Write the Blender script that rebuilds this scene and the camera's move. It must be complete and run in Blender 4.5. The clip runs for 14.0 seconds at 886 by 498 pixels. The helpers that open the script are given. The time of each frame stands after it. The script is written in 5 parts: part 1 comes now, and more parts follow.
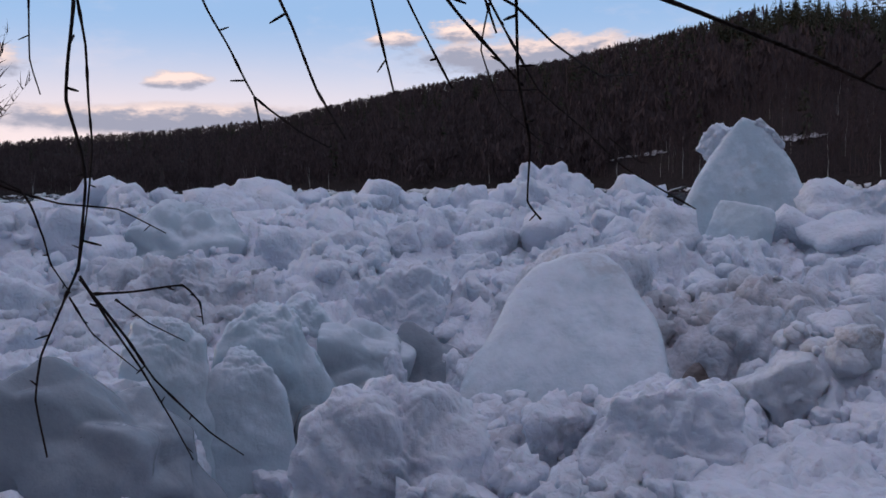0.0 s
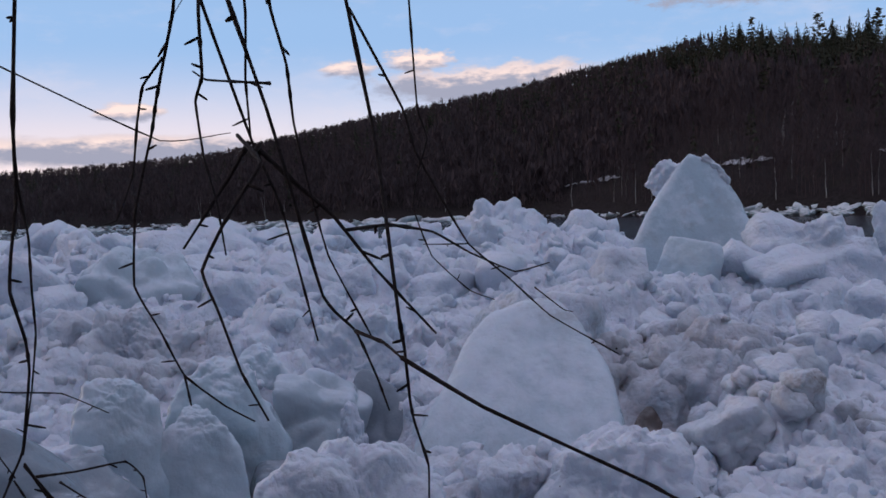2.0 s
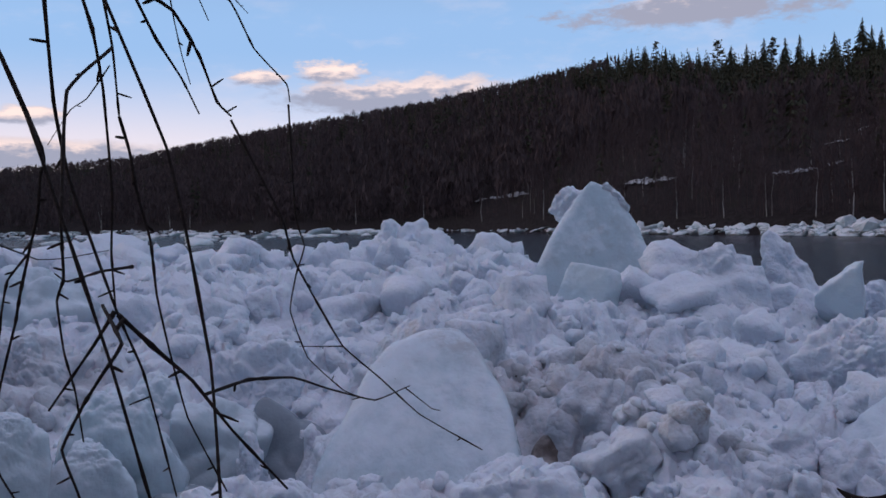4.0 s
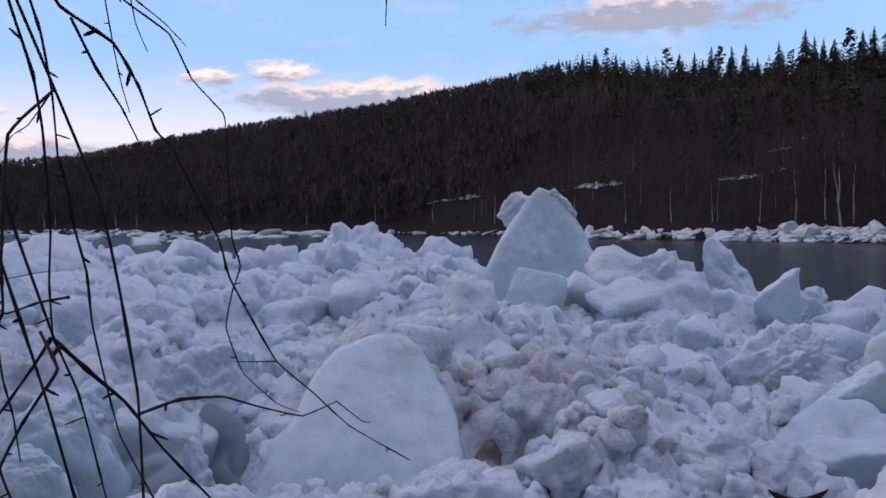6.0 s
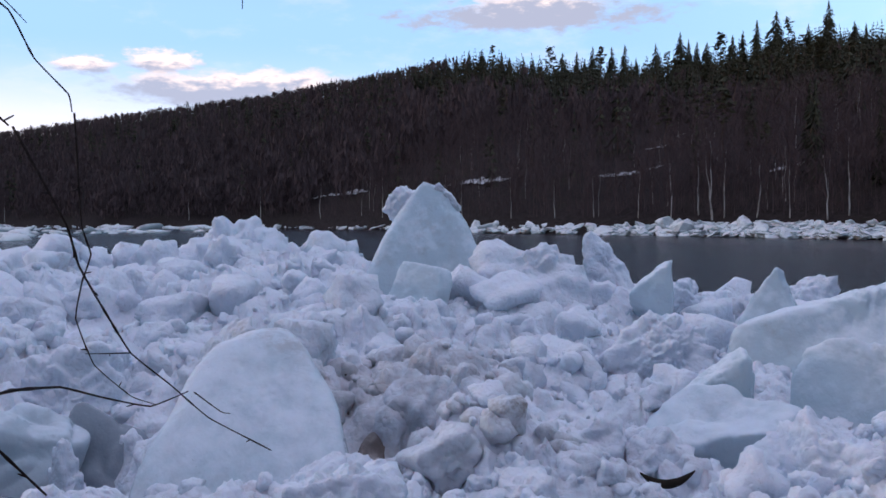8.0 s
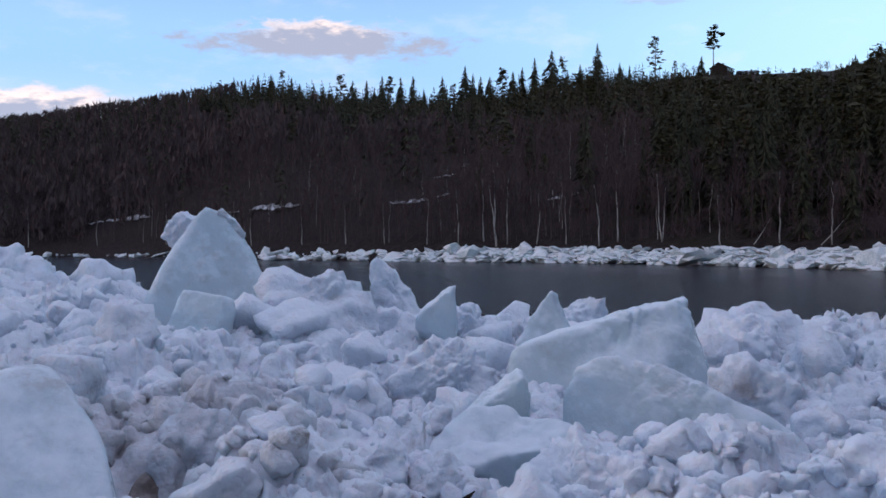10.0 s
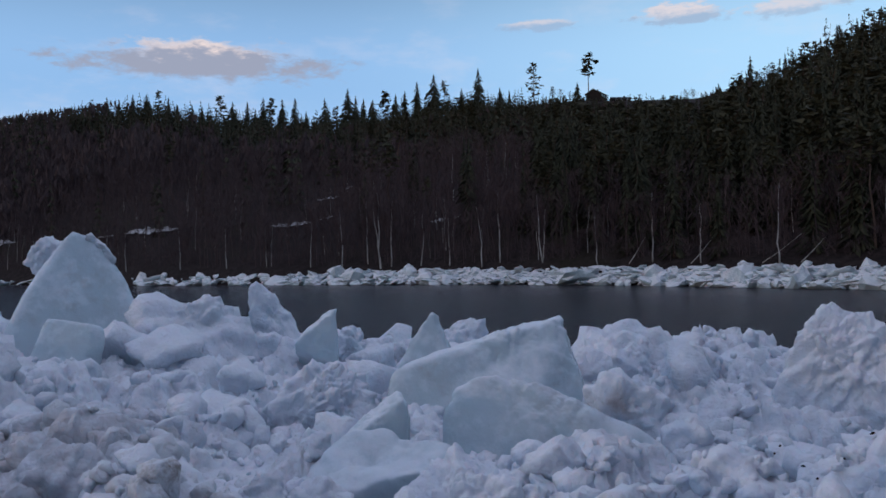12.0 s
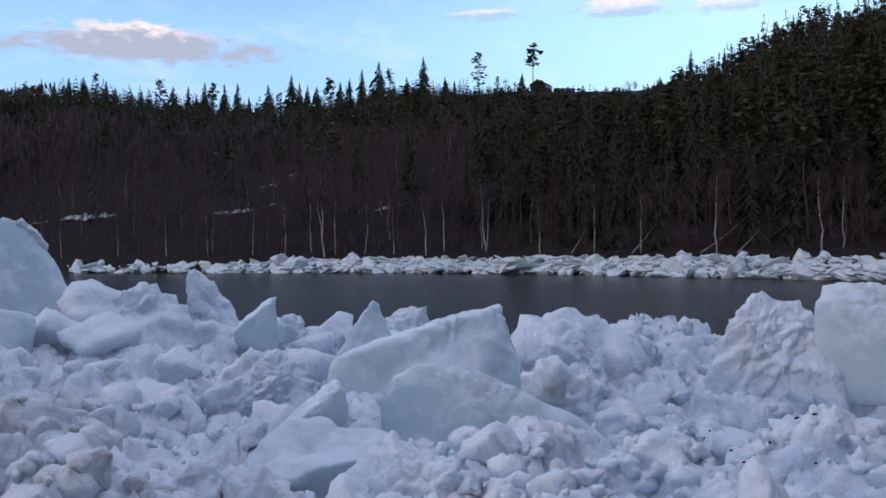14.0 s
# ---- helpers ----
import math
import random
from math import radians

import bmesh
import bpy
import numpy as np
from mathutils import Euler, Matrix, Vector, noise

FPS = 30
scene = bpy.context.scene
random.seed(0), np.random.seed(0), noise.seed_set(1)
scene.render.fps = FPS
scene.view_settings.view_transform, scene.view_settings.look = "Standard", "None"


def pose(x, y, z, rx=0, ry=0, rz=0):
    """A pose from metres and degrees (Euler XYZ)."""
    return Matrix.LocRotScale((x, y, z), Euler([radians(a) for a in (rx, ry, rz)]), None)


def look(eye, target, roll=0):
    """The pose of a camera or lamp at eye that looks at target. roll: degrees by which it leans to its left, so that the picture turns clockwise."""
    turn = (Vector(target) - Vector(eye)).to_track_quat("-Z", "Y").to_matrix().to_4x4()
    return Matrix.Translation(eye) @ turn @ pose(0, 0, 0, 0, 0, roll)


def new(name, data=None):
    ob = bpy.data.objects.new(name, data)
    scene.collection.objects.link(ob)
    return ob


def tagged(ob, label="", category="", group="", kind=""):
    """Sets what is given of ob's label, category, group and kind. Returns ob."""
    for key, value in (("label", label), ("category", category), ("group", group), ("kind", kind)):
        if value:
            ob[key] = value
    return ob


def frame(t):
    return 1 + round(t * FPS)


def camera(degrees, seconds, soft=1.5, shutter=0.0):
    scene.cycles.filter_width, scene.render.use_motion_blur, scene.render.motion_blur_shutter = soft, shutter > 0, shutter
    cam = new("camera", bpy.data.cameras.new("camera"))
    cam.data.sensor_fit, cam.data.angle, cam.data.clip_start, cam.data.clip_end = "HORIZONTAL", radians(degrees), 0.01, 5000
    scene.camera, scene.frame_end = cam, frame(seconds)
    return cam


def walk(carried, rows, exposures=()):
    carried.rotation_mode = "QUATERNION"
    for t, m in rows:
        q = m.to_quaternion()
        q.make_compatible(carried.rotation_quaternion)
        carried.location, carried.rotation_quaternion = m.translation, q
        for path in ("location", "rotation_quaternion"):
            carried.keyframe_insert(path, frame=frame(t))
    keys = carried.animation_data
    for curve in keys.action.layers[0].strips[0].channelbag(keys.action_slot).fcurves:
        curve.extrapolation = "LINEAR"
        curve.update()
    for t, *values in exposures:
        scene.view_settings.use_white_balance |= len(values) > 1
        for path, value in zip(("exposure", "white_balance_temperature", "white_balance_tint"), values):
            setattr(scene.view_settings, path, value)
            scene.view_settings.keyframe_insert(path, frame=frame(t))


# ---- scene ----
cam = camera(53.5, 14.0, soft=1.6)

PATH = [
    (0, (0.288, 0.194, 4.647), (-0.677, 10.118, 3.880), -1.38),
    (0.5, (0.294, 0.189, 4.654), (-0.697, 10.111, 3.898), -1.50),
    (1, (0.310, 0.189, 4.690), (-0.606, 10.124, 4.012), -1.74),
    (1.5, (0.311, 0.178, 4.760), (-0.445, 10.134, 4.203), -1.89),
    (2, (0.332, 0.146, 4.834), (-0.143, 10.124, 4.365), -2.44),
    (2.5, (0.352, 0.160, 4.882), (0.336, 10.150, 4.444), -2.19),
    (5, (0.418, -0.007, 5.011), (1.252, 9.953, 4.683), -0.84),
    (5.5, (0.426, -0.022, 5.013), (1.495, 9.914, 4.640), -0.66),
    (6, (0.427, -0.010, 5.015), (1.528, 9.924, 4.675), -0.79),
    (6.5, (0.427, -0.016, 5.014), (1.483, 9.922, 4.685), -1.03),
    (7, (0.435, -0.018, 5.011), (1.611, 9.906, 4.648), -1.04),
    (7.5, (0.445, -0.024, 5.009), (2.047, 9.838, 4.585), -0.94),
    (8, (0.470, -0.020, 5.002), (2.822, 9.690, 4.587), -0.67),
    (8.5, (0.500, 0.000, 5.000), (3.649, 9.486, 4.676), -0.47),
    (11, (0.590, -0.006, 5.001), (5.769, 8.548, 4.965), -1.04),
    (11.5, (0.607, -0.018, 4.998), (6.105, 8.336, 5.036), -1.21),
    (12, (0.607, -0.031, 5.001), (6.299, 8.190, 5.092), -1.30),
    (12.5, (0.611, -0.034, 4.999), (6.441, 8.090, 5.117), -1.30),
    (13, (0.624, -0.049, 4.997), (6.570, 7.990, 5.105), -1.37),
    (13.5, (0.633, -0.058, 4.999), (6.718, 7.877, 5.042), -1.24),
    (14, (0.634, -0.075, 4.996), (6.833, 7.772, 4.946), -0.96),
]
walk(cam, [(t, look(eye, target, roll)) for t, eye, target, roll in PATH],
     exposures=[(0.0, 0.1, 6950, 18.0), (1.5, 0.12, 6880, 18.0), (2.5, 0.12, 6800, 17.5), (5.0, 0.2, 6700, 16.5), (5.5, 0.42, 6680, 16.0),
                (6.0, 0.34, 6650, 16.0), (7.0, 0.3, 6650, 15.5), (7.5, 0.3, 6600, 15.0), (8.0, 0.62, 6600, 15.0), (8.5, 0.68, 6550, 14.5),
                (9.8, 0.54, 6500, 14.0), (11.0, 0.42, 6520, 11.5), (11.5, 0.35, 6500, 11.5), (12.0, 0.07, 6450, 11.5), (12.5, 0.25, 6470, 12.0),
                (13.0, 0.3, 6480, 11.5), (13.5, 0.38, 6480, 11.5), (14.0, 0.54, 6520, 11.0)])

# ---------------------------------------------------------------- light
SUN_ELEVATION, SUN_AZIMUTH = 3.8, 286.0     # degrees; azimuth clockwise from +y
world = bpy.data.worlds.new("evening_sky")
scene.world = world
world.use_nodes = True


class Nodes:
    """Small helper to wire shader nodes."""

    def __init__(self, tree):
        self.tree = tree
        tree.nodes.clear()

    def add(self, kind, **inputs):
        node = self.tree.nodes.new(kind)
        for key, value in inputs.items():
            self.put(node, key, value)
        return node

    def put(self, node, key, value):
        socket = node.inputs[int(key[1:])] if key[0] == "i" and key[1:].isdigit() else node.inputs[key.replace("_", " ")]
        if isinstance(value, bpy.types.NodeSocket):
            self.tree.links.new(value, socket)
        else:
            socket.default_value = value

    def math(self, op, a, b=0.0, c=0.0, clamp=False):
        node = self.add("ShaderNodeMath", i0=a, i1=b, i2=c)
        node.operation, node.use_clamp = op, clamp
        return node.outputs[0]

    def vmath(self, op, a, b=(0, 0, 0)):
        node = self.add("ShaderNodeVectorMath", i0=a, i1=b)
        node.operation = op
        return node.outputs["Value"] if op in ("DOT_PRODUCT", "LENGTH") else node.outputs["Vector"]

    def mix(self, fac, a, b, blend="MIX"):
        node = self.tree.nodes.new("ShaderNodeMix")
        node.data_type, node.blend_type = "RGBA", blend
        for at, value in ((0, fac), (6, a), (7, b)):
            if isinstance(value, bpy.types.NodeSocket):
                self.tree.links.new(value, node.inputs[at])
            else:
                node.inputs[at].default_value = value if at == 0 else (*value, 1.0)
        return node.outputs[2]

    def noise(self, vector, scale, detail=3.0, rough=0.55, distortion=0.0):
        node = self.add("ShaderNodeTexNoise", Vector=vector, Scale=scale, Detail=detail, Roughness=rough, Distortion=distortion)
        return node.outputs["Fac"]

    def ramp(self, value, low, high, to_low=0.0, to_high=1.0):
        node = self.add("ShaderNodeMapRange", Value=value)
        node.interpolation_type = "SMOOTHSTEP"
        for key, v in (("From Min", low), ("From Max", high), ("To Min", to_low), ("To Max", to_high)):
            node.inputs[key].default_value = v
        return node.outputs["Result"]


def build_sky():
    n = Nodes(world.node_tree)
    sky = n.add("ShaderNodeTexSky")
    sky.sky_type, sky.sun_disc = "NISHITA", False
    sky.sun_elevation, sky.sun_rotation = radians(SUN_ELEVATION), radians(SUN_AZIMUTH)
    sky.air_density, sky.dust_density, sky.ozone_density = 1.0, 0.6, 2.0
    way = n.add("ShaderNodeTexCoord").outputs["Generated"]
    split = n.add("ShaderNodeSeparateXYZ", Vector=way)
    az = n.math("MULTIPLY", n.math("ARCTAN2", split.outputs[0], split.outputs[1]), 57.2958)
    el = n.math("MULTIPLY", n.math("ARCSINE", split.outputs[2]), 57.2958)
    flat = n.add("ShaderNodeCombineXYZ", X=az, Y=n.math("MULTIPLY", el, 2.6)).outputs[0]
    wisps = n.noise(flat, 0.16, 6.0, 0.6)
    puffs = n.noise(flat, 0.6, 6.0, 0.62)
    # blue above, paling to a warm haze low over the hills; a thin bright veil overhead
    base = n.mix(1.0, sky.outputs[0], SKY_TINT, "MULTIPLY")
    left = n.ramp(az, 40.0, -25.0)
    base = n.mix(n.ramp(el, 22.0, 12.0, 0.25, 0.85), base, SKY_BLUE)
    low = n.mix(left, SKY_LOW_PALE, SKY_LOW_WARM)
    base = n.mix(n.math("MULTIPLY", n.ramp(el, 11.0, 2.5), n.ramp(az, 50.0, -20.0, 0.75, 1.0)), base, low)
    base = n.mix(n.math("MULTIPLY", n.ramp(az, 24.0, 58.0), n.ramp(el, 26.0, 11.0, 0.0, 0.5)), base, SKY_RIGHT)
    veil = n.math("MULTIPLY", n.ramp(el, 18.0, 48.0), n.ramp(n.noise(flat, 0.05, 5.0, 0.6), 0.2, 0.8, 0.6, 0.95))
    base = n.mix(veil, base, SKY_VEIL)
    # long bands and single clouds: azimuth, elevation, half width, half height, weight
    lit = shade = None
    for a, e, w, h, k, ragged, glow in CLOUDS:
        dx = n.math("DIVIDE", n.math("SUBTRACT", az, a), w)
        dy = n.math("DIVIDE", n.math("SUBTRACT", el, e), h)
        d = n.math("SQRT", n.math("ADD", n.math("MULTIPLY", dx, dx), n.math("MULTIPLY", dy, dy)))
        d = n.math("ADD", d, n.math("MULTIPLY", n.math("SUBTRACT", puffs, 0.5), ragged))
        d = n.math("ADD", d, n.math("MULTIPLY", n.math("SUBTRACT", wisps, 0.5), ragged))
        m = n.math("MULTIPLY", n.ramp(d, 1.12, 0.55), k)
        top = n.math("MULTIPLY", m, n.ramp(n.math("ADD", dy, n.math("MULTIPLY", n.math("SUBTRACT", puffs, 0.5), 2.6)), 0.75 - glow, 1.7 - glow))
        shade = m if shade is None else n.math("MAXIMUM", shade, m)
        lit = top if lit is None else n.math("MAXIMUM", lit, top)
    thin = n.math("MULTIPLY", n.ramp(wisps, 0.5, 0.72), n.ramp(el, 24.0, 8.0, 0.0, 0.25))
    base = n.mix(thin, base, CLOUD_PALE)
    base = n.mix(shade, base, CLOUD_GREY)
    base = n.mix(lit, base, CLOUD_WARM)
    back = n.add("ShaderNodeBackground", Color=base, Strength=SKY_STRENGTH)
    n.tree.links.new(back.outputs[0], n.add("ShaderNodeOutputWorld").inputs[0])


SKY_STRENGTH = 0.12
SKY_TINT = (1.0, 1.0, 1.0)
SKY_BLUE = (2.6, 4.6, 7.5)
SKY_LOW_WARM = (7.2, 6.5, 6.7)
SKY_LOW_PALE = (4.8, 6.6, 8.3)
SKY_RIGHT = (4.6, 7.3, 9.0)
SKY_VEIL = (3.65, 4.0, 5.45)
CLOUD_PALE = (6.2, 5.9, 6.5)
CLOUD_GREY = (2.7, 3.0, 3.9)
CLOUD_WARM = (8.0, 6.7, 6.2)
CLOUDS = [
    (19.6, 12.4, 8.6, 1.3, 1.0, 1.8, 0.5),
    (-3.8, 9.4, 2.3, 0.8, 1.0, 1.6, 1.5),
    (-8.6, 9.0, 2.2, 0.6, 0.95, 1.6, 1.3),
    (1.0, 7.8, 9.0, 1.3, 0.95, 1.2, 0.8),
    (-22.0, 6.6, 2.2, 0.55, 0.95, 1.5, 1.5),
    (-23.0, 4.3, 12.0, 1.0, 1.0, 0.7, 0.7),
    (49.6, 14.6, 2.6, 0.7, 0.55, 2.6, 1.2),
    (56.5, 14.3, 3.0, 0.6, 0.45, 2.6, 1.2),
    (41.5, 14.6, 2.6, 0.4, 0.4, 2.4, 1.2),
    (-34.0, 7.6, 4.0, 1.1, 0.9, 1.4, 1.3),
    (76.0, 12.0, 7.0, 1.0, 0.7, 1.2, 1.0),
]
build_sky()

sun = new("sun", bpy.data.lights.new("sun", "SUN"))
sun.data.energy, sun.data.angle, sun.data.color = 0.8, radians(12.0), (1.0, 0.76, 0.56)
_a, _e = radians(SUN_AZIMUTH), radians(SUN_ELEVATION)
sun.matrix_world = look((math.sin(_a) * math.cos(_e), math.cos(_a) * math.cos(_e), math.sin(_e)), (0, 0, 0))


# ---------------------------------------------------------------- materials
def material(name):
    m = bpy.data.materials.new(name)
    m.use_nodes = True
    return m, Nodes(m.node_tree)


def finish(n, shader):
    n.tree.links.new(shader.outputs[0], n.add("ShaderNodeOutputMaterial").inputs[0])


def bump(n, height, strength, distance):
    return n.add("ShaderNodeBump", Strength=strength, Distance=distance, Height=height).outputs[0]


# silt thrown over the ice: x, y, reach, strength
STAINS = [(2.0, 7.9, 1.4, 0.42), (-3.1, 8.6, 1.1, 0.3), (-4.2, 9.2, 1.0, 0.25), (5.2, 13.2, 0.9, 0.3), (7.25, 6.45, 0.2, 0.75), (3.0, 9.6, 0.8, 0.25)]


def ice_material(name, clear, white, dirt, whiteness, dirtiness, rough=0.5, craggy=1.1, relief=0.085):
    """Old river ice: granular white crust, clearer glassy faces and silt streaks."""
    m, n = material(name)
    geo = n.add("ShaderNodeNewGeometry")
    pos = geo.outputs["Position"]
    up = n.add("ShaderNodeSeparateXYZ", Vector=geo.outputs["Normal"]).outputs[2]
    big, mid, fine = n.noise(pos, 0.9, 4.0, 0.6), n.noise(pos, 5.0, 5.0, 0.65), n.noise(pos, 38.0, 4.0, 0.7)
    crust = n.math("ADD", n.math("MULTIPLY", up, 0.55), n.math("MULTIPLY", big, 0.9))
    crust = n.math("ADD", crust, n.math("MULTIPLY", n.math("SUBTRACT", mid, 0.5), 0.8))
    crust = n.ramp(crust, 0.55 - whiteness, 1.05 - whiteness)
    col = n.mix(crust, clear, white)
    col = n.mix(n.ramp(fine, 0.35, 0.75, 0.0, 0.12), col, tuple(0.82 * c for c in white))
    veins = n.math("MULTIPLY", n.ramp(n.noise(pos, 3.2, 6.0, 0.7, 1.6), 0.56, 0.7), 0.3)
    col = n.mix(veins, col, tuple(0.5 * (a + b) * 0.8 for a, b in zip(clear, white)))
    silt = n.math("MULTIPLY", n.ramp(n.noise(pos, 0.55, 3.0, 0.6, 0.4), 0.52, 0.72), n.ramp(n.noise(pos, 4.5, 6.0, 0.72), 0.42, 0.66))
    silt = n.math("MULTIPLY", silt, dirtiness)
    for sx, sy, reach, weight in STAINS if dirtiness > 0.5 else ():
        gap = n.vmath("LENGTH", n.vmath("MULTIPLY", n.vmath("SUBTRACT", pos, (sx, sy, 3.3)), (1, 1, 0.6)))
        gap = n.math("ADD", n.math("DIVIDE", gap, reach), n.math("MULTIPLY", n.math("SUBTRACT", n.noise(pos, 1.8, 5.0, 0.7), 0.5), 1.5))
        silt = n.math("MAXIMUM", silt, n.math("MULTIPLY", n.math("MULTIPLY", n.ramp(gap, 1.1, 0.5), n.ramp(mid, 0.3, 0.62, 0.35, 1.0)), weight))
    col = n.mix(silt, col, dirt)
    grime = n.math("MULTIPLY", n.ramp(n.noise(pos, 1.7, 5.0, 0.65, 0.6), 0.45, 0.75), n.ramp(n.noise(pos, 0.35, 2.0), 0.35, 0.65, 0.25, 1.0))
    col = n.mix(n.math("MULTIPLY", grime, 0.4), col, tuple(0.52 * c for c in (0.97, 1.0, 1.06)))
    specks = n.math("MULTIPLY", n.ramp(n.noise(pos, 55.0, 2.0, 0.5), 0.74, 0.78), n.ramp(n.noise(pos, 1.3, 2.0), 0.5, 0.66))
    col = n.mix(specks, col, (0.05, 0.04, 0.035))
    crags = n.math("ABSOLUTE", n.math("SUBTRACT", n.noise(pos, 6.5, 2.0, 0.5), 0.5))
    height = n.math("ADD", n.math("MULTIPLY", mid, 0.6), n.math("MULTIPLY", fine, 0.025))
    height = n.math("ADD", height, n.math("MULTIPLY", n.noise(pos, 16.0, 2.0, 0.5), 0.12))
    height = n.math("ADD", height, n.math("MULTIPLY", crags, craggy))
    shader = n.add("ShaderNodeBsdfPrincipled", Base_Color=col, Roughness=n.ramp(crust, 0.0, 1.0, rough - 0.15, rough + 0.25),
                   Normal=bump(n, height, 0.85, relief), IOR=1.31)
    shader.subsurface_method = "RANDOM_WALK"
    shader.inputs["Subsurface Weight"].default_value = 0.2
    shader.inputs["Subsurface Radius"].default_value = (0.35, 0.8, 1.0)
    shader.inputs["Subsurface Scale"].default_value = 0.05
    finish(n, shader)
    return m


def plain_material(name, low, high, scale, rough=0.8, relief=0.3, stretch=(1, 1, 1)):
    m, n = material(name)
    pos = n.vmath("MULTIPLY", n.add("ShaderNodeNewGeometry").outputs["Position"], stretch)
    a, b = n.noise(pos, scale, 5.0, 0.65), n.noise(pos, scale * 9, 4.0, 0.6)
    rnd = n.add("ShaderNodeNewGeometry").outputs["Random Per Island"]
    fac = n.math("ADD", n.math("MULTIPLY", a, 0.6), n.math("ADD", n.math("MULTIPLY", b, 0.25), n.math("MULTIPLY", rnd, 0.25)))
    col = n.mix(n.ramp(fac, 0.3, 0.8), low, high)
    finish(n, n.add("ShaderNodeBsdfPrincipled", Base_Color=col, Roughness=rough, Normal=bump(n, b, relief, 0.02), Specular_IOR_Level=0.5 if rough < 0.3 else 0.12))
    return m


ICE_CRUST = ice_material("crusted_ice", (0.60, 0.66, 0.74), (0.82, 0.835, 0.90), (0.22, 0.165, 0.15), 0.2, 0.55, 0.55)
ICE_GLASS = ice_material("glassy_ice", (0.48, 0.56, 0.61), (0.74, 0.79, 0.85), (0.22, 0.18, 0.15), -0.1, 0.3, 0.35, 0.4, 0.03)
# clear ice whose dark colour also holds the shade of steep faces and hollows
ICE_SHADED = ice_material("shaded_clear_ice", (0.28, 0.32, 0.36), (0.60, 0.64, 0.70), (0.16, 0.13, 0.11), -0.25, 0.3, 0.3, 0.3, 0.03)
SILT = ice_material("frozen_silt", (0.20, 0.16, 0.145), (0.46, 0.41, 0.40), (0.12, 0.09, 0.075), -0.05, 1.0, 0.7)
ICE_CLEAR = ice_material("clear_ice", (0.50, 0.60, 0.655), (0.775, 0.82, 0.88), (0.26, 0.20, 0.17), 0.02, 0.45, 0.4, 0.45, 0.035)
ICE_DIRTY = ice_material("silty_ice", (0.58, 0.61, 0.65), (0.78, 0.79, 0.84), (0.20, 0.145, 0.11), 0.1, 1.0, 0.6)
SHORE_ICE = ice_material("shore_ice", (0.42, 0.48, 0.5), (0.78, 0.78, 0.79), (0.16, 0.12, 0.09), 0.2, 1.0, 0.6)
SPRUCE = plain_material("spruce_needles", (0.020, 0.022, 0.014), (0.060, 0.058, 0.034), 0.6, 0.7)
PINE = plain_material("pine_needles", (0.024, 0.025, 0.014), (0.072, 0.064, 0.036), 0.5, 0.7)
TWIGWOOD = plain_material("bare_twigs", (0.046, 0.031, 0.032), (0.105, 0.073, 0.074), 0.4, 0.85)
TRUNK = plain_material("conifer_bark", (0.045, 0.032, 0.027), (0.14, 0.09, 0.068), 1.2, 0.9)
BIRCH_BARK = plain_material("birch_bark", (0.15, 0.135, 0.13), (0.54, 0.51, 0.48), 1.1, 0.8, 0.4, (1, 1, 0.4))
BRANCH_BARK = plain_material("young_birch_bark", (0.018, 0.012, 0.011), (0.05, 0.034, 0.03), 30.0, 0.6, 0.5)
BARK_PIECE = plain_material("loose_bark", (0.012, 0.009, 0.008), (0.04, 0.028, 0.02), 14.0, 0.8, 0.8)
WALL_PAINT = plain_material("brown_house_paint", (0.014, 0.011, 0.011), (0.026, 0.02, 0.018), 0.8)
ROOF_TILE = plain_material("dark_roof", (0.02, 0.02, 0.022), (0.045, 0.042, 0.042), 0.7)
PANE = plain_material("window_glass", (0.3, 0.33, 0.36), (0.36, 0.4, 0.44), 0.5, 0.1, 0.0)
TRIM = plain_material("white_trim", (0.7, 0.7, 0.68), (0.8, 0.8, 0.78), 0.7)


def ground_material():
    """Forest floor, with old snow lying where patches of it have lasted."""
    m, n = material("forest_floor")
    geo = n.add("ShaderNodeNewGeometry")
    pos = geo.outputs["Position"]
    a, b = n.noise(pos, 0.05, 5.0, 0.65), n.noise(pos, 0.9, 5.0, 0.7)
    col = n.mix(n.ramp(b, 0.3, 0.7), (0.018, 0.013, 0.013), (0.044, 0.033, 0.031))
    col = n.mix(n.ramp(a, 0.5, 0.7, 0.0, 0.5), col, (0.03, 0.027, 0.016))
    finish(n, n.add("ShaderNodeBsdfPrincipled", Base_Color=col, Roughness=0.95, Normal=bump(n, b, 0.6, 0.3), Specular_IOR_Level=0.1))
    return m


def water_material():
    m, n = material("river_water")
    pos = n.add("ShaderNodeNewGeometry").outputs["Position"]
    turned = n.add("ShaderNodeVectorRotate", Vector=pos, Angle=radians(-38)).outputs[0]
    flow = n.vmath("MULTIPLY", turned, (0.3, 1.0, 1.0))
    h = n.math("ADD", n.noise(flow, 1.1, 6.0, 0.7, 0.8), n.math("MULTIPLY", n.noise(flow, 6.0, 3.0, 0.6), 0.3))
    shader = n.add("ShaderNodeBsdfPrincipled", Base_Color=(0.024, 0.019, 0.026, 1), Roughness=0.16, IOR=1.125,
                   Normal=bump(n, h, 1.0, 0.3))
    finish(n, shader)
    return m


def snow_material():
    m, n = material("old_snow")
    pos = n.add("ShaderNodeNewGeometry").outputs["Position"]
    a = n.noise(pos, 0.5, 6.0, 0.7)
    finish(n, n.add("ShaderNodeBsdfPrincipled", Base_Color=n.mix(n.ramp(a, 0.35, 0.7), (0.22, 0.2, 0.2), (0.62, 0.61, 0.63)), Roughness=0.8,
                    Normal=bump(n, a, 0.5, 0.2)))
    return m


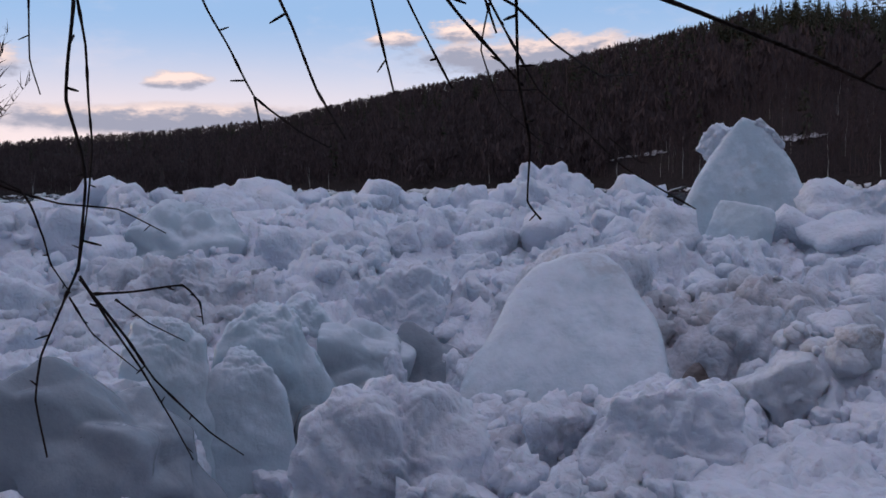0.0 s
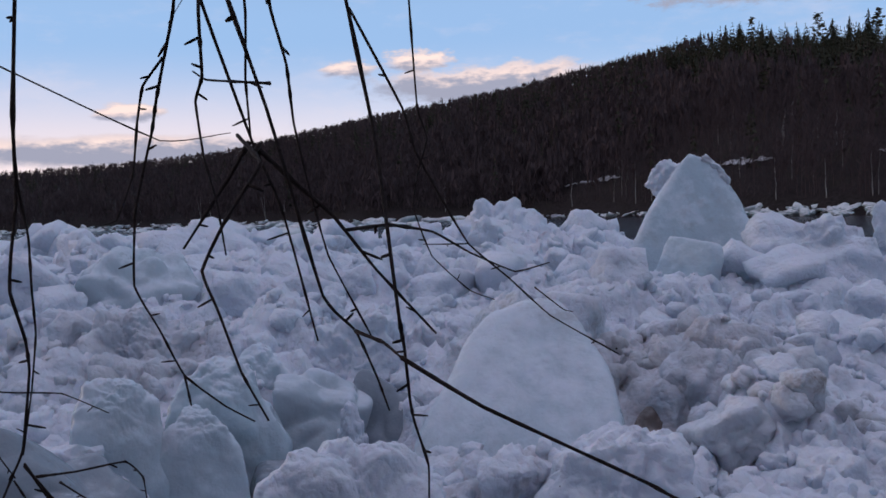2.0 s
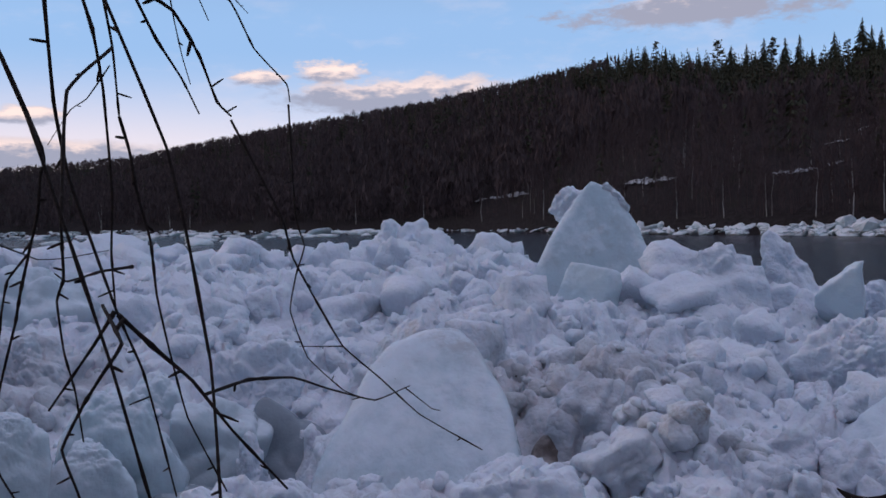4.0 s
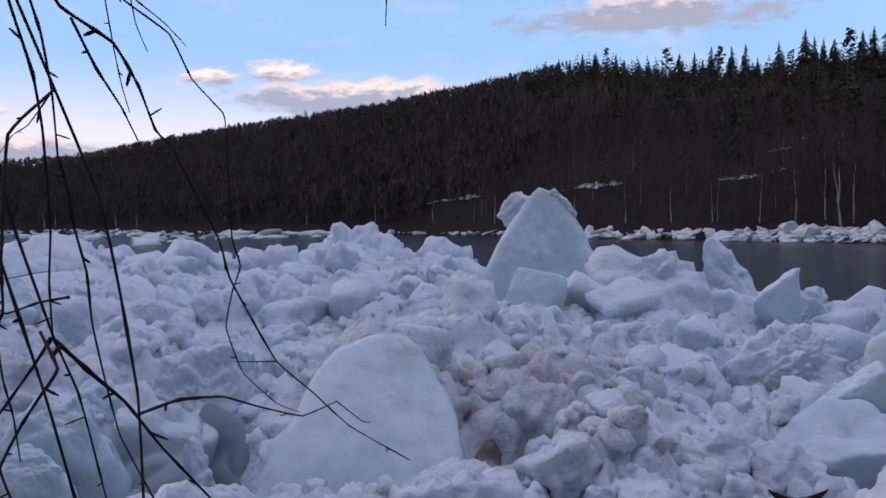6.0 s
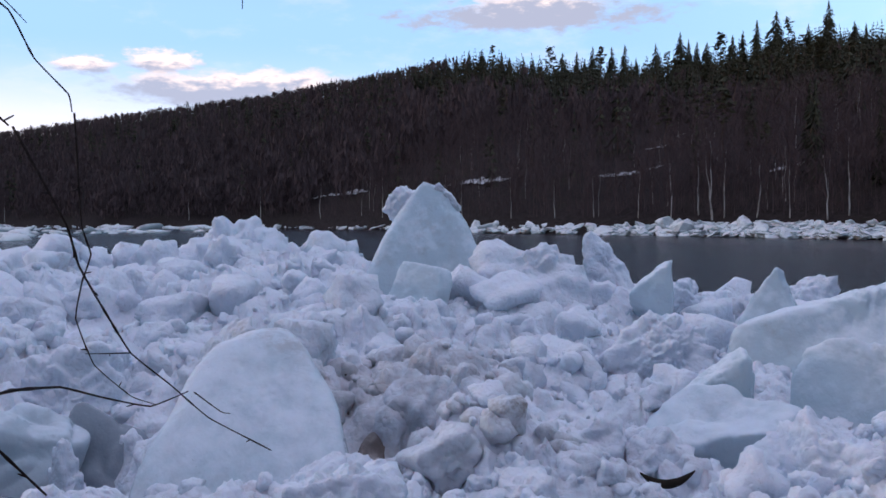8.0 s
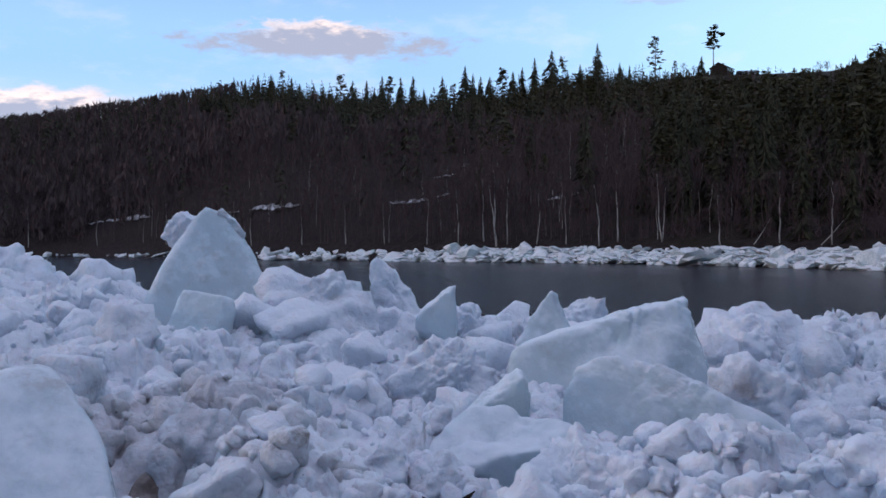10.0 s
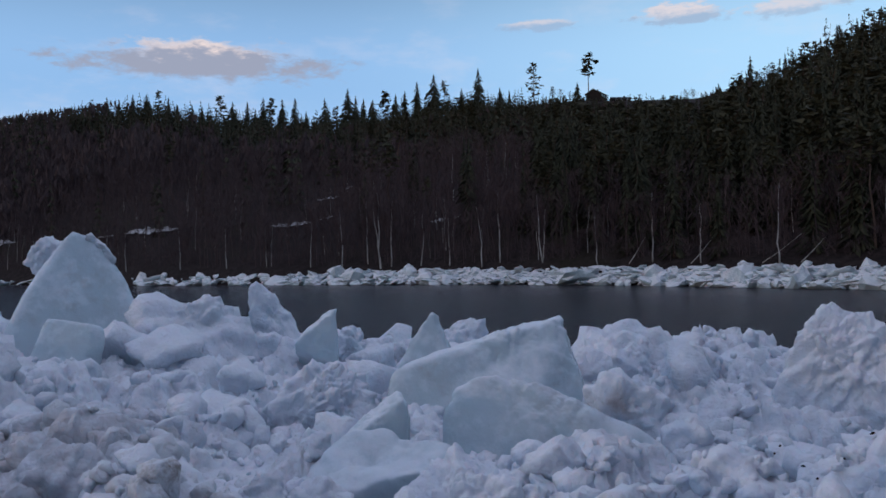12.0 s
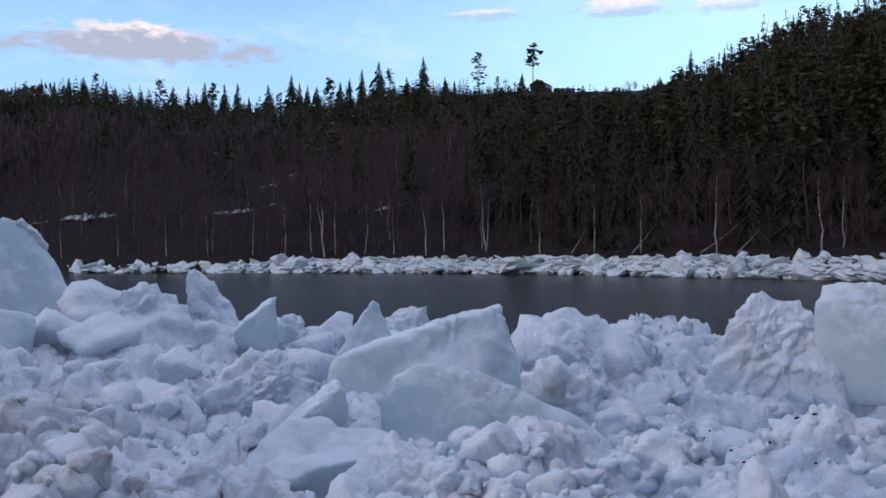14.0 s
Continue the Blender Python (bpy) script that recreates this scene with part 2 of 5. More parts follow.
GROUND, WATER, SNOW = ground_material(), water_material(), snow_material()


# ---------------------------------------------------------------- mesh helpers
def lattice(x, y, z, seed):
    h = (x.astype(np.int64) * 374761393 + y.astype(np.int64) * 668265263 + z.astype(np.int64) * 2147483647 + seed * 974711) & 0xFFFFFFFF
    h = ((h ^ (h >> 13)) * 1274126177) & 0xFFFFFFFF
    return ((h ^ (h >> 16)) & 0xFFFFFF) / 0xFFFFFF


def value_noise(p, seed=0):
    """Smooth noise from -1 to 1 at the rows of p."""
    c = np.floor(p)
    f = p - c
    f = f * f * (3 - 2 * f)
    c = c.astype(np.int64)
    out = 0
    for i in (0, 1):
        for j in (0, 1):
            for k in (0, 1):
                w = (f[:, 0] if i else 1 - f[:, 0]) * (f[:, 1] if j else 1 - f[:, 1]) * (f[:, 2] if k else 1 - f[:, 2])
                out = out + w * lattice(c[:, 0] + i, c[:, 1] + j, c[:, 2] + k, seed)
    return 2 * out - 1


def fbm(p, octaves=3, seed=0):
    total, amp = 0, 1.0
    for o in range(octaves):
        total = total + amp * value_noise(p * 2.0**o + 17.3 * o, seed + o)
        amp *= 0.5
    return total


def billow(p, octaves=3, seed=0):
    """Rounded swellings parted by creases."""
    total, amp = 0, 1.0
    for o in range(octaves):
        total = total + amp * (np.abs(value_noise(p * 2.0**o + 9.1 * o, seed + o)) * 2 - 0.6)
        amp *= 0.5
    return total


def mesh_of(name, verts, faces, mat, smooth=True):
    me = bpy.data.meshes.new(name)
    me.from_pydata(verts.tolist() if isinstance(verts, np.ndarray) else verts, [], faces.tolist() if isinstance(faces, np.ndarray) else faces)
    me.materials.append(mat)
    me.polygons.foreach_set("use_smooth", [smooth] * len(me.polygons))
    me.update()
    return me


def part_mesh(name, me, parent, label="", m=None):
    ob = new(name, me)
    ob.parent = parent
    if m is not None:
        ob.matrix_basis = m
    return tagged(ob, label) if label else ob


def sphere_dirs(level):
    bm = bmesh.new()
    bmesh.ops.create_icosphere(bm, subdivisions=level, radius=1.0)
    v = np.array([p.co[:] for p in bm.verts])
    f = np.array([[p.index for p in q.verts] for q in bm.faces])
    bm.free()
    return v / np.linalg.norm(v, axis=1)[:, None], f


DIRS = {k: sphere_dirs(k) for k in (2, 3, 4, 5, 6)}


def faceted(normals, offsets, level, sharp):
    """A rounded polyhedron bounded by planes: points of the unit sphere pushed out to the soft hull."""
    d, f = DIRS[level]
    s = np.maximum(d @ np.asarray(normals).T / np.asarray(offsets), 0)
    return d * ((s**sharp).sum(1) ** (-1.0 / sharp))[:, None], f


def hull_planes(corners):
    bm = bmesh.new()
    for c in corners:
        bm.verts.new(c)
    got = bmesh.ops.convex_hull(bm, input=bm.verts)
    mid = np.mean(corners, axis=0)
    normals, offsets = [], []
    for f in bm.faces:
        if f.calc_area() < 1e-6:
            continue
        nrm = np.array(f.normal)
        off = float(nrm @ (np.array(f.verts[0].co) - mid))
        if off < 0:
            nrm, off = -nrm, -off
        if not any(nrm @ q > 0.995 for q in normals):
            normals.append(nrm)
            offsets.append(max(off, 0.05))
    bm.free()
    return normals, offsets, mid


def random_planes(rng, count, boxy):
    normals = [np.array(v, float) for v in ((1, 0, 0), (-1, 0, 0), (0, 1, 0), (0, -1, 0), (0, 0, 1), (0, 0, -1))]
    offsets = [1.0 + 0.1 * rng.standard_normal() for _ in normals]
    normals = [v + boxy[1] * rng.standard_normal(3) for v in normals]
    normals = [v / np.linalg.norm(v) for v in normals]
    for _ in range(count):
        v = rng.standard_normal(3)
        normals.append(v / np.linalg.norm(v))
        offsets.append(boxy[0] * rng.uniform(0.85, 1.25))
    return normals, np.array(offsets)


def ice_shape(seed, form="boulder", level=4, corners=None, sharp=70):
    """Verts within a unit box (x, y from -1 to 1, z from 0 to 1) and faces."""
    rng = np.random.default_rng(seed)
    if corners is not None:
        normals, offsets, mid = hull_planes(corners)
        v, f = faceted(normals, offsets, level, sharp)
    elif form == "slab":
        v, f = faceted(*random_planes(rng, 5, (1.32, 0.14)), level, 18)
    elif form == "round":
        v, f = faceted(*random_planes(rng, 16, (1.0, 0.4)), level, 7)
    else:
        v, f = faceted(*random_planes(rng, 12, (0.98, 0.35)), level, 20)
    low, high = v.min(0), v.max(0)
    v = (v - (low + high) / 2) / (high - low) * 2
    return v, f, rng


HEROES = []


def ice_block(name, label, x, y, top, bottom, width, depth, yaw, mat, seed, form="boulder", level=5, lumps=0.05, lean=(0, 0), corners=None,
              group="ice blocks of the jam", parent=None, sunk=0.35, sharp=70):
    """One block of river ice, its lower end sunk into the rubble round it."""
    height = top - bottom + sunk
    level = min(level, 6 if y < 9.5 else 5)
    if corners is not None:
        corners = [(a, b, c if c == 0 else (sunk + c * (top - bottom)) / height) for a, b, c in corners]
    v, f, rng = ice_shape(seed, form, level, corners, sharp)
    v = v * np.array([width / 2, depth / 2, height / 2])
    size = min(width, depth, height)
    nrm = v / (np.linalg.norm(v, axis=1)[:, None] + 1e-9)
    skew = np.array(Euler(rng.uniform(0, 6.28, 3)).to_matrix())
    warped = (v + 0.09 * np.stack([fbm(v * 2.3 + 31.0 * k, 2, seed + k) for k in (1, 2, 3)], -1)) @ skew
    crumbly = 0.01 if mat in (ICE_CLEAR, ICE_GLASS, ICE_SHADED) else 0.05
    rough = fbm(v * 1.6 / size + seed, 3, seed) * lumps * size + billow(warped * 4.1 + seed, 3, seed + 5) * crumbly * min(size, 0.9)
    rough = rough + (mat in (ICE_CRUST, ICE_DIRTY)) * billow(warped * 7.5 + seed, 4, seed + 15) * 0.032
    crown = np.clip((v[:, 2] / v[:, 2].max() - 0.35) * 2, 0, 1) if corners is not None and seed not in (21, 31) else 0.0
    rough = rough + (mat in (ICE_CLEAR, ICE_GLASS)) * crown * billow(warped * 6.0 + seed, 4, seed + 25) * 0.03
    rough = rough + (lumps > 0.07) * billow(warped * 1.9 + seed, 2, seed + 8) * 0.09 * size
    v = v + nrm * rough[:, None]
    turn = np.array(Euler((radians(lean[0]), radians(lean[1]), radians(yaw))).to_matrix())
    v = v @ turn.T
    v[:, 2] += top - v[:, 2].max()
    me = mesh_of(name, v, f, mat)
    ob = new(name, me)
    ob.location = (x, y, 0)
    HEROES.append((x, y, 0.38 * max(width, depth), radians(yaw), 0.5 * width, 0.5 * depth))
    if parent is not None:
        ob.parent = parent
        return tagged(ob, label) if label else ob
    return tagged(ob, label, "ice block", group)


# ---------------------------------------------------------------- the land
BANK_AZ = [-180, -100, -60, -32, -21, -16, -7.4, 4.6, 15.5, 21.9, 32.7, 43.7, 54, 62, 75, 100, 130, 180]
BANK_R = [900, 800, 720, 640, 575, 506, 373, 306, 216, 192, 167, 147, 128, 118, 112, 120, 150, 900]
RIDGE_R = [1800, 1250, 1200, 1150, 1000, 900, 720, 620, 520, 480, 460, 450, 420, 300, 260, 280, 400, 1800]
# azimuths -110 to -50: unseen hill added to keep the sun off the ice
SKY_AZ = [-180, -130, -110, -50, -38, -32, -21, -16.4, -12.8, -8.5, -3, 2.4, 7, 12.8, 16.7, 20.8, 25, 30, 34, 37, 41, 44.5, 51, 54, 56, 58, 60, 65, 75, 100, 180]
SKY_EL = [2.2, 2.4, 4.8, 4.8, 2.9, 2.8, 3.65, 4.1, 4.9, 5.75, 6.7, 7.5, 8.4, 9.5, 10.2, 9.6, 9.4, 9.5, 10.3, 10.7, 10.2, 9.9, 9.6, 10.3, 11.0, 12.0, 13.0, 13.3, 13.3, 11.0, 2.5]
CANOPY_AZ = [-180, -32, 0, 20, 30, 37, 41, 44, 53, 56, 60, 180]
CANOPY_H = [6, 6, 6, 12, 13, 13, 5, 0.5, 1, 8, 13, 13]


def land_height(x, y):
    """Height of the far side's ground; the river bed lies below the water."""
    az, r = np.degrees(np.arctan2(x, y)), np.hypot(x, y)
    rb, rr = np.interp(az, BANK_AZ, BANK_R), np.interp(az, BANK_AZ, RIDGE_R)
    zr = 5.0 + rr * np.tan(np.radians(np.interp(az, SKY_AZ, SKY_EL))) - np.interp(az, CANOPY_AZ, CANOPY_H)
    s = (r - rb) / (rr - rb)
    p = np.stack([x / 60.0, y / 60.0, np.zeros_like(x)], -1).reshape(-1, 3)
    rough = fbm(p, 3, 3).reshape(x.shape)
    rise = 2.2 + (zr - 2.2) * np.clip(s, 0, 1) ** 0.95 + rough * 2.0 * np.clip(s * 5, 0, 1) * np.clip((1 - s) * 6, 0, 1)
    beyond = zr - np.clip(s - 1, 0, 40) * 12.0
    far = np.where(s < 1, rise, np.maximum(beyond, 4.0))
    toe = np.clip((r - rb + 4) / 6.0, 0, 1)
    return -2.5 + toe * (far + 2.5)


def near_bank(x, y):
    """The bank that the camera stands on, rising behind it to an unseen wooded terrace."""
    back = -(y - 0.15 * x + 0.4 * np.maximum(x - 1.5, 0)) + 1.4
    # the rise behind is added to keep low sun off the ice
    return 3.15 + 0.25 * np.clip(back, 0, 4) + 0.32 * np.clip(back - 14, 0, 60)


def build_ground():
    n_az, radii = 360, np.concatenate([np.linspace(0, 30, 14), np.geomspace(33, 1900, 80), [2600, 3600, 4800]])
    az = np.radians(np.linspace(-180, 180, n_az, endpoint=False))
    r, a = np.meshgrid(radii, az, indexing="ij")
    x, y = r * np.sin(a), r * np.cos(a)
    far, near = land_height(x, y), near_bank(x, y)
    side = y - 0.15 * x - 1.4 + 0.35 * np.minimum(x + 20, 0) + 0.4 * np.maximum(x - 1.5, 0)
    z = np.where(side < 0, np.where(np.degrees(np.abs(a)) > 88, np.maximum(near, -2.5), near), np.maximum(far, 3.15 - side * 0.35))
    z = np.where((side > 0) & (far < z) & (z < -2.5), -2.5, z)
    v = np.stack([x, y, z], -1).reshape(-1, 3)
    i, j = np.meshgrid(np.arange(len(radii) - 1), np.arange(n_az), indexing="ij")
    k = (j + 1) % n_az
    f = np.stack([i * n_az + j, (i + 1) * n_az + j, (i + 1) * n_az + k, i * n_az + k], -1).reshape(-1, 4)
    ob = new("ground", mesh_of("ground", v, f[:, ::-1], GROUND))
    tagged(ob, "dark forest floor of the valley sides and the near bank", "ground", kind="structure")


build_ground()
wx, wy = 2400, 2400
water = new("water", mesh_of("water", [(-wx, -200, 0), (wx, -200, 0), (wx, wy, 0), (-wx, wy, 0)], [(0, 1, 2, 3)], WATER))
tagged(water, "dark rippled river water between the ice and the wooded bank", "river", kind="structure")


# ---------------------------------------------------------------- rubble of the ice jam
EDGE_X = [-70, -30, -14, -6, 0, 4, 7, 9.9, 13.6, 17, 20]
# open hollows between the blocks: x, y, half width, half length, depth
HOLLOWS = [(-0.9, 7.6, 1.1, 1.3, 0.3), (-0.55, 7.0, 0.6, 1.0, 1.5), (-1.4, 6.4, 1.0, 1.2, 0.55), (-2.1, 5.2, 1.2, 0.7, 0.4), (-3.1, 10.6, 0.5, 0.6, 0.55), (1.5, 6.4, 0.35, 0.6, 0.3)]
EDGE_Y = [95, 55, 34, 26, 20.3, 17.2, 16.2, 15.6, 12.4, 8.5, 3.0]


def rubble_base(x, y):
    """The lie of the jam: low by the bank, piled up towards the open water, most of all upstream."""
    r, az = np.hypot(x, y), np.degrees(np.arctan2(x, y))
    p = np.stack([x / 2.6, y / 2.6, 0 * x], -1).reshape(-1, 3)
    z = np.interp(az, [0, 15, 40], [2.72, 2.83, 2.92]) + np.interp(az, [-10, 5, 15, 40, 52], [0.126, 0.119, 0.080, 0.014, 0.010]) * np.clip(r - 4.8, -2, 10.2) - 0.02 * np.clip(r - 15, 0, 60)
    z = z + 0.17 * fbm(p, 2, 11).reshape(x.shape) + 0.12 * billow(p * 2.3, 2, 13).reshape(x.shape)
    for hx, hy, wide, long, deep in HOLLOWS:
        z = z - deep * np.exp(-(((x - hx) / wide) ** 2 + ((y - hy) / long) ** 2))
    past = y - np.interp(x, EDGE_X, EDGE_Y)
    return z - 1.3 * np.clip(past + 1.2, 0, 5)


def steps(*spans):
    """Places along one side of a sheet, closer where it is seen closely. spans: from, to, step."""
    return np.concatenate([np.arange(a, b - 0.4 * d, d) for a, b, d in spans])


def stamp_field(xs, ys, sizes, seed, crumbs=0.0):
    """A sheet of packed ice lumps: rounded blocks laid over one another, highest wins."""
    rng = np.random.default_rng(seed)
    x0, x1, y0, y1 = xs[0], xs[-1], ys[0], ys[-1]
    gx, gy = np.meshgrid(xs, ys)
    z = rubble_base(gx, gy)
    ground = z.copy()
    wob = fbm(np.stack([gx, gy, 0 * gx], -1).reshape(-1, 3) * 3.0 / sizes[-1][0] * 0.3, 2, seed + 1).reshape(z.shape)
    for radius, density, proud in sizes:
        for _ in range(int(density * (x1 - x0) * (y1 - y0))):
            cx, cy = rng.uniform(x0, x1), rng.uniform(y0, y1)
            rad = radius * rng.uniform(0.65, 1.4)
            i0, i1 = np.searchsorted(xs, (cx - 1.5 * rad, cx + 1.5 * rad))
            j0, j1 = np.searchsorted(ys, (cy - 1.5 * rad, cy + 1.5 * rad))
            if i1 - i0 < 2 or j1 - j0 < 2:
                continue
            sx, sy = gx[j0:j1, i0:i1] - cx, gy[j0:j1, i0:i1] - cy
            t = rng.uniform(0, np.pi)
            u, w = (sx * np.cos(t) + sy * np.sin(t)) / rad, (sy * np.cos(t) - sx * np.sin(t)) / (rad * rng.uniform(0.6, 1.0))
            q = rng.uniform(2.2, 5.0)
            d = (np.abs(u) ** q + np.abs(w) ** q) ** (1 / q) + 0.22 * wob[j0:j1, i0:i1]
            cap = np.clip(1 - d**rng.uniform(2.0, 4.0), 0, 1)
            tilt = rng.normal(0, 0.28, 2)
            base = ground[(j0 + j1) // 2, (i0 + i1) // 2]
            h = base + rad * rng.uniform(-0.1, 0.35) + rad * proud * rng.uniform(0.5, 1.3) * cap + (sx * tilt[0] + sy * tilt[1]) * 0.9 - 0.12 * rad
            patch = z[j0:j1, i0:i1]
            np.maximum(patch, np.where(cap > 0, h, -9), out=patch)
    dx, dy = np.diff(xs), np.diff(ys)[:, None]
    for _ in range(9):
        # no face stands steeper than crumbling ice does
        z[:, 1:] = np.maximum(z[:, 1:], z[:, :-1] - 1.9 * dx)
        z[:, :-1] = np.maximum(z[:, :-1], z[:, 1:] - 1.9 * dx)
        z[1:] = np.maximum(z[1:], z[:-1] - 1.9 * dy)
        z[:-1] = np.maximum(z[:-1], z[1:] - 1.9 * dy)
    p = np.stack([gx, gy, z], -1).reshape(-1, 3)
    z = z + (0.025 * fbm(p * 5.0, 3, seed) + 0.03 * fbm(p * 1.7, 2, seed + 3) + 0.075 * billow(p * np.array([2.6, 2.6, 2.0]), 3, seed + 6)).reshape(z.shape)
    v = np.stack([gx, gy, z], -1).reshape(-1, 3)
    if crumbs:
        nrm = np.stack([-np.gradient(z, xs, axis=1), -np.gradient(z, ys, axis=0), np.ones_like(z)], -1).reshape(-1, 3)
        nrm /= np.linalg.norm(nrm, axis=1)[:, None]
        v = v + nrm * (crumbs * billow(v * 4.2, 3, seed + 21))[:, None]
    nx, ny = len(xs), len(ys)
    i, j = np.meshgrid(np.arange(nx - 1), np.arange(ny - 1))
    f = np.stack([j * nx + i, j * nx + i + 1, (j + 1) * nx + i + 1, (j + 1) * nx + i], -1).reshape(-1, 4)
    keep = (v[f][:, :, 2].max(1) > -0.6) & (v[f][:, :, 2].min(1) > -1.5)
    return v, f[keep], (xs, ys, z)


def compact(v, f):
    used = np.unique(f)
    back = np.zeros(len(v), int)
    back[used] = np.arange(len(used))
    return v[used], back[f]


_v, _f, FIELD = stamp_field(steps((-13, -5.5, 0.075), (-5.5, 9.5, 0.037), (9.5, 18, 0.06)), steps((0.8, 3, 0.1), (3, 10, 0.037), (10, 15, 0.048), (15, 22.6, 0.07)),
                         ((0.5, 0.7, 0.6), (0.28, 3.0, 0.65), (0.15, 7.0, 0.65), (0.09, 5.0, 0.6)), 4, 0.05)
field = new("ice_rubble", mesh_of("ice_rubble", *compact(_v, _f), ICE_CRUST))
tagged(field, "packed rubble of crusted white and grey river ice", "ice", kind="stuff")


def field_height(x, y):
    xs, ys, z = FIELD
    return float(z[min(max(np.searchsorted(ys, y), 0), len(ys) - 1), min(max(np.searchsorted(xs, x), 0), len(xs) - 1)])


_v, _f, FIELD_FAR = stamp_field(steps((-70, -11.4, 0.35)), steps((4, 96, 0.35)), ((0.8, 0.3, 0.5),), 9)
field = new("ice_rubble_upstream", mesh_of("ice_rubble_upstream", *compact(_v, _f), ICE_CRUST))
tagged(field, "jumbled white ice reaching far along the bank", "ice", kind="stuff")
_v, _f, FIELD_MID = stamp_field(steps((-13, 2.5, 0.12)), steps((21.4, 34, 0.12)), ((0.8, 0.15, 0.5), (0.45, 0.6, 0.6), (0.25, 2.0, 0.6)), 19)
field = new("ice_rubble_edge", mesh_of("ice_rubble_edge", *compact(_v, _f), ICE_CRUST))
tagged(field, "jumbled white ice along the open water", "ice", kind="stuff")

# ---------------------------------------------------------------- the large blocks
PYRAMID = [(-1, -0.6, 0), (1, -0.5, 0), (-0.97, -0.55, 0.1), (0.99, -0.4, 0.14), (-0.05, 0.05, 1.02), (0.22, 0.1, 0.98), (0.63, 0.05, 0.66), (0.76, 0.2, 0.5),
           (-0.52, -0.1, 0.66), (-0.75, 0.8, 0), (0.85, 0.8, 0), (0.1, 0.35, 0.9)]
GREAT_SLAB = [(-1, -0.95, 0), (0.86, -0.95, 0), (-1, -0.9, 0.06), (-0.94, -0.65, 0.33), (-0.5, 0, 0.72), (-0.26, 0.3, 0.91), (0.16, 0.5, 1), (0.4, 0.5, 0.99), (0.6, 0.3, 0.87),
              (0.7, 0, 0.7), (0.86, -0.6, 0.4), (0.84, -0.8, 0.16), (-0.8, 0.95, 0), (0.9, 0.95, 0), (0.45, 0.9, 0.95), (-0.1, 0.85, 0.88)]
BOX_SLAB = [(-1, -0.9, 0.05), (-0.98, -0.75, 0.55), (-0.25, -0.4, 0.72), (0.8, 0.1, 1), (0.82, 0.6, 0.98), (0.98, -0.1, 0.2), (1, 0, 0), (0.3, -1, 0), (-0.9, 0.8, 0.5),
            (-0.2, 1, 0.72), (1, 0.9, 0.1)]
LONG_SLAB = [(-0.98, -0.7, 0.15), (-1, -0.5, 0.66), (-0.86, -0.2, 0.98), (-0.5, 0, 1.04), (0.1, -0.2, 0.84), (0.6, -0.2, 0.66), (0.98, 0, 0.46), (1, -0.6, 0.1), (0.3, -1, 0.05), (-0.5, -1, 0.1),
             (-0.6, 0.9, 0.5), (0.9, 0.9, 0.2)]
FIN = [(-1, -0.5, 0), (1, -0.4, 0), (0.3, 0, 1), (0.5, 0.1, 0.92), (0.75, 0.2, 0.4), (-0.35, -0.1, 0.5), (-0.8, 0.8, 0), (0.9, 0.8, 0)]
WEDGE = [(-1, -0.4, 0.05), (1, -0.5, 0), (0.97, -0.3, 1), (0.7, 0.2, 0.98), (-0.5, 0, 0.45), (1, 0.6, 0.1), (-0.8, 0.7, 0)]
SPIKE = [(-1, -0.5, 0), (1, -0.5, 0), (-0.55, 0, 1), (-0.45, 0.05, 0.97), (-0.2, 0, 0.68), (0.3, 0.1, 0.5), (0.85, 0.2, 0.2), (-0.8, 0.7, 0), (0.9, 0.7, 0)]
COLUMN = [(-1, -0.8, 0), (1, -0.7, 0), (-0.97, -0.6, 0.72), (-0.7, -0.4, 0.93), (-0.1, -0.1, 1), (0.42, -0.4, 0.86), (0.98, -0.5, 0.42), (-0.8, 0.8, 0.5), (0.8, 0.8, 0.4), (0, 0.7, 0.9)]

STUMP = [(-1, -0.9, 0), (1, -0.9, 0), (-0.98, -0.7, 0.8), (-0.8, -0.3, 0.97), (0.2, -0.2, 1), (0.72, -0.3, 0.93), (0.96, -0.6, 0.62), (-0.8, 0.8, 0.85), (0.8, 0.8, 0.8), (0.2, -0.95, 0.5)]

DOME = [(-1, -0.8, 0), (1, -0.8, 0), (-0.95, -0.7, 0.6), (-0.68, -0.5, 0.9), (-0.1, -0.3, 1), (0.45, -0.4, 0.9), (0.85, -0.6, 0.58), (-0.8, 0.8, 0.5), (0.8, 0.8, 0.45), (0, 0.6, 0.95)]
BLUNT = [(-1, -0.8, 0), (1, -0.8, 0), (-0.85, -0.6, 0.5), (-0.4, -0.4, 0.78), (0.35, -0.3, 1), (0.88, -0.4, 0.93), (1, -0.5, 0.6), (0.9, 0.8, 0.8), (-0.7, 0.8, 0.5)]
MOUND = [(-1, -0.7, 0), (1, -0.7, 0), (-0.85, -0.5, 0.5), (-0.3, -0.3, 0.82), (0.15, 0, 1), (0.42, 0, 0.98), (0.85, -0.3, 0.62), (-0.8, 0.8, 0.4), (0.9, 0.8, 0.5)]
PEAK = [(-1, -0.7, 0), (1, -0.7, 0), (-0.75, -0.5, 0.45), (-0.35, -0.3, 0.9), (-0.15, 0, 1), (0.35, 0, 0.9), (0.8, -0.3, 0.42), (-0.7, 0.8, 0.3), (0.8, 0.8, 0.35)]

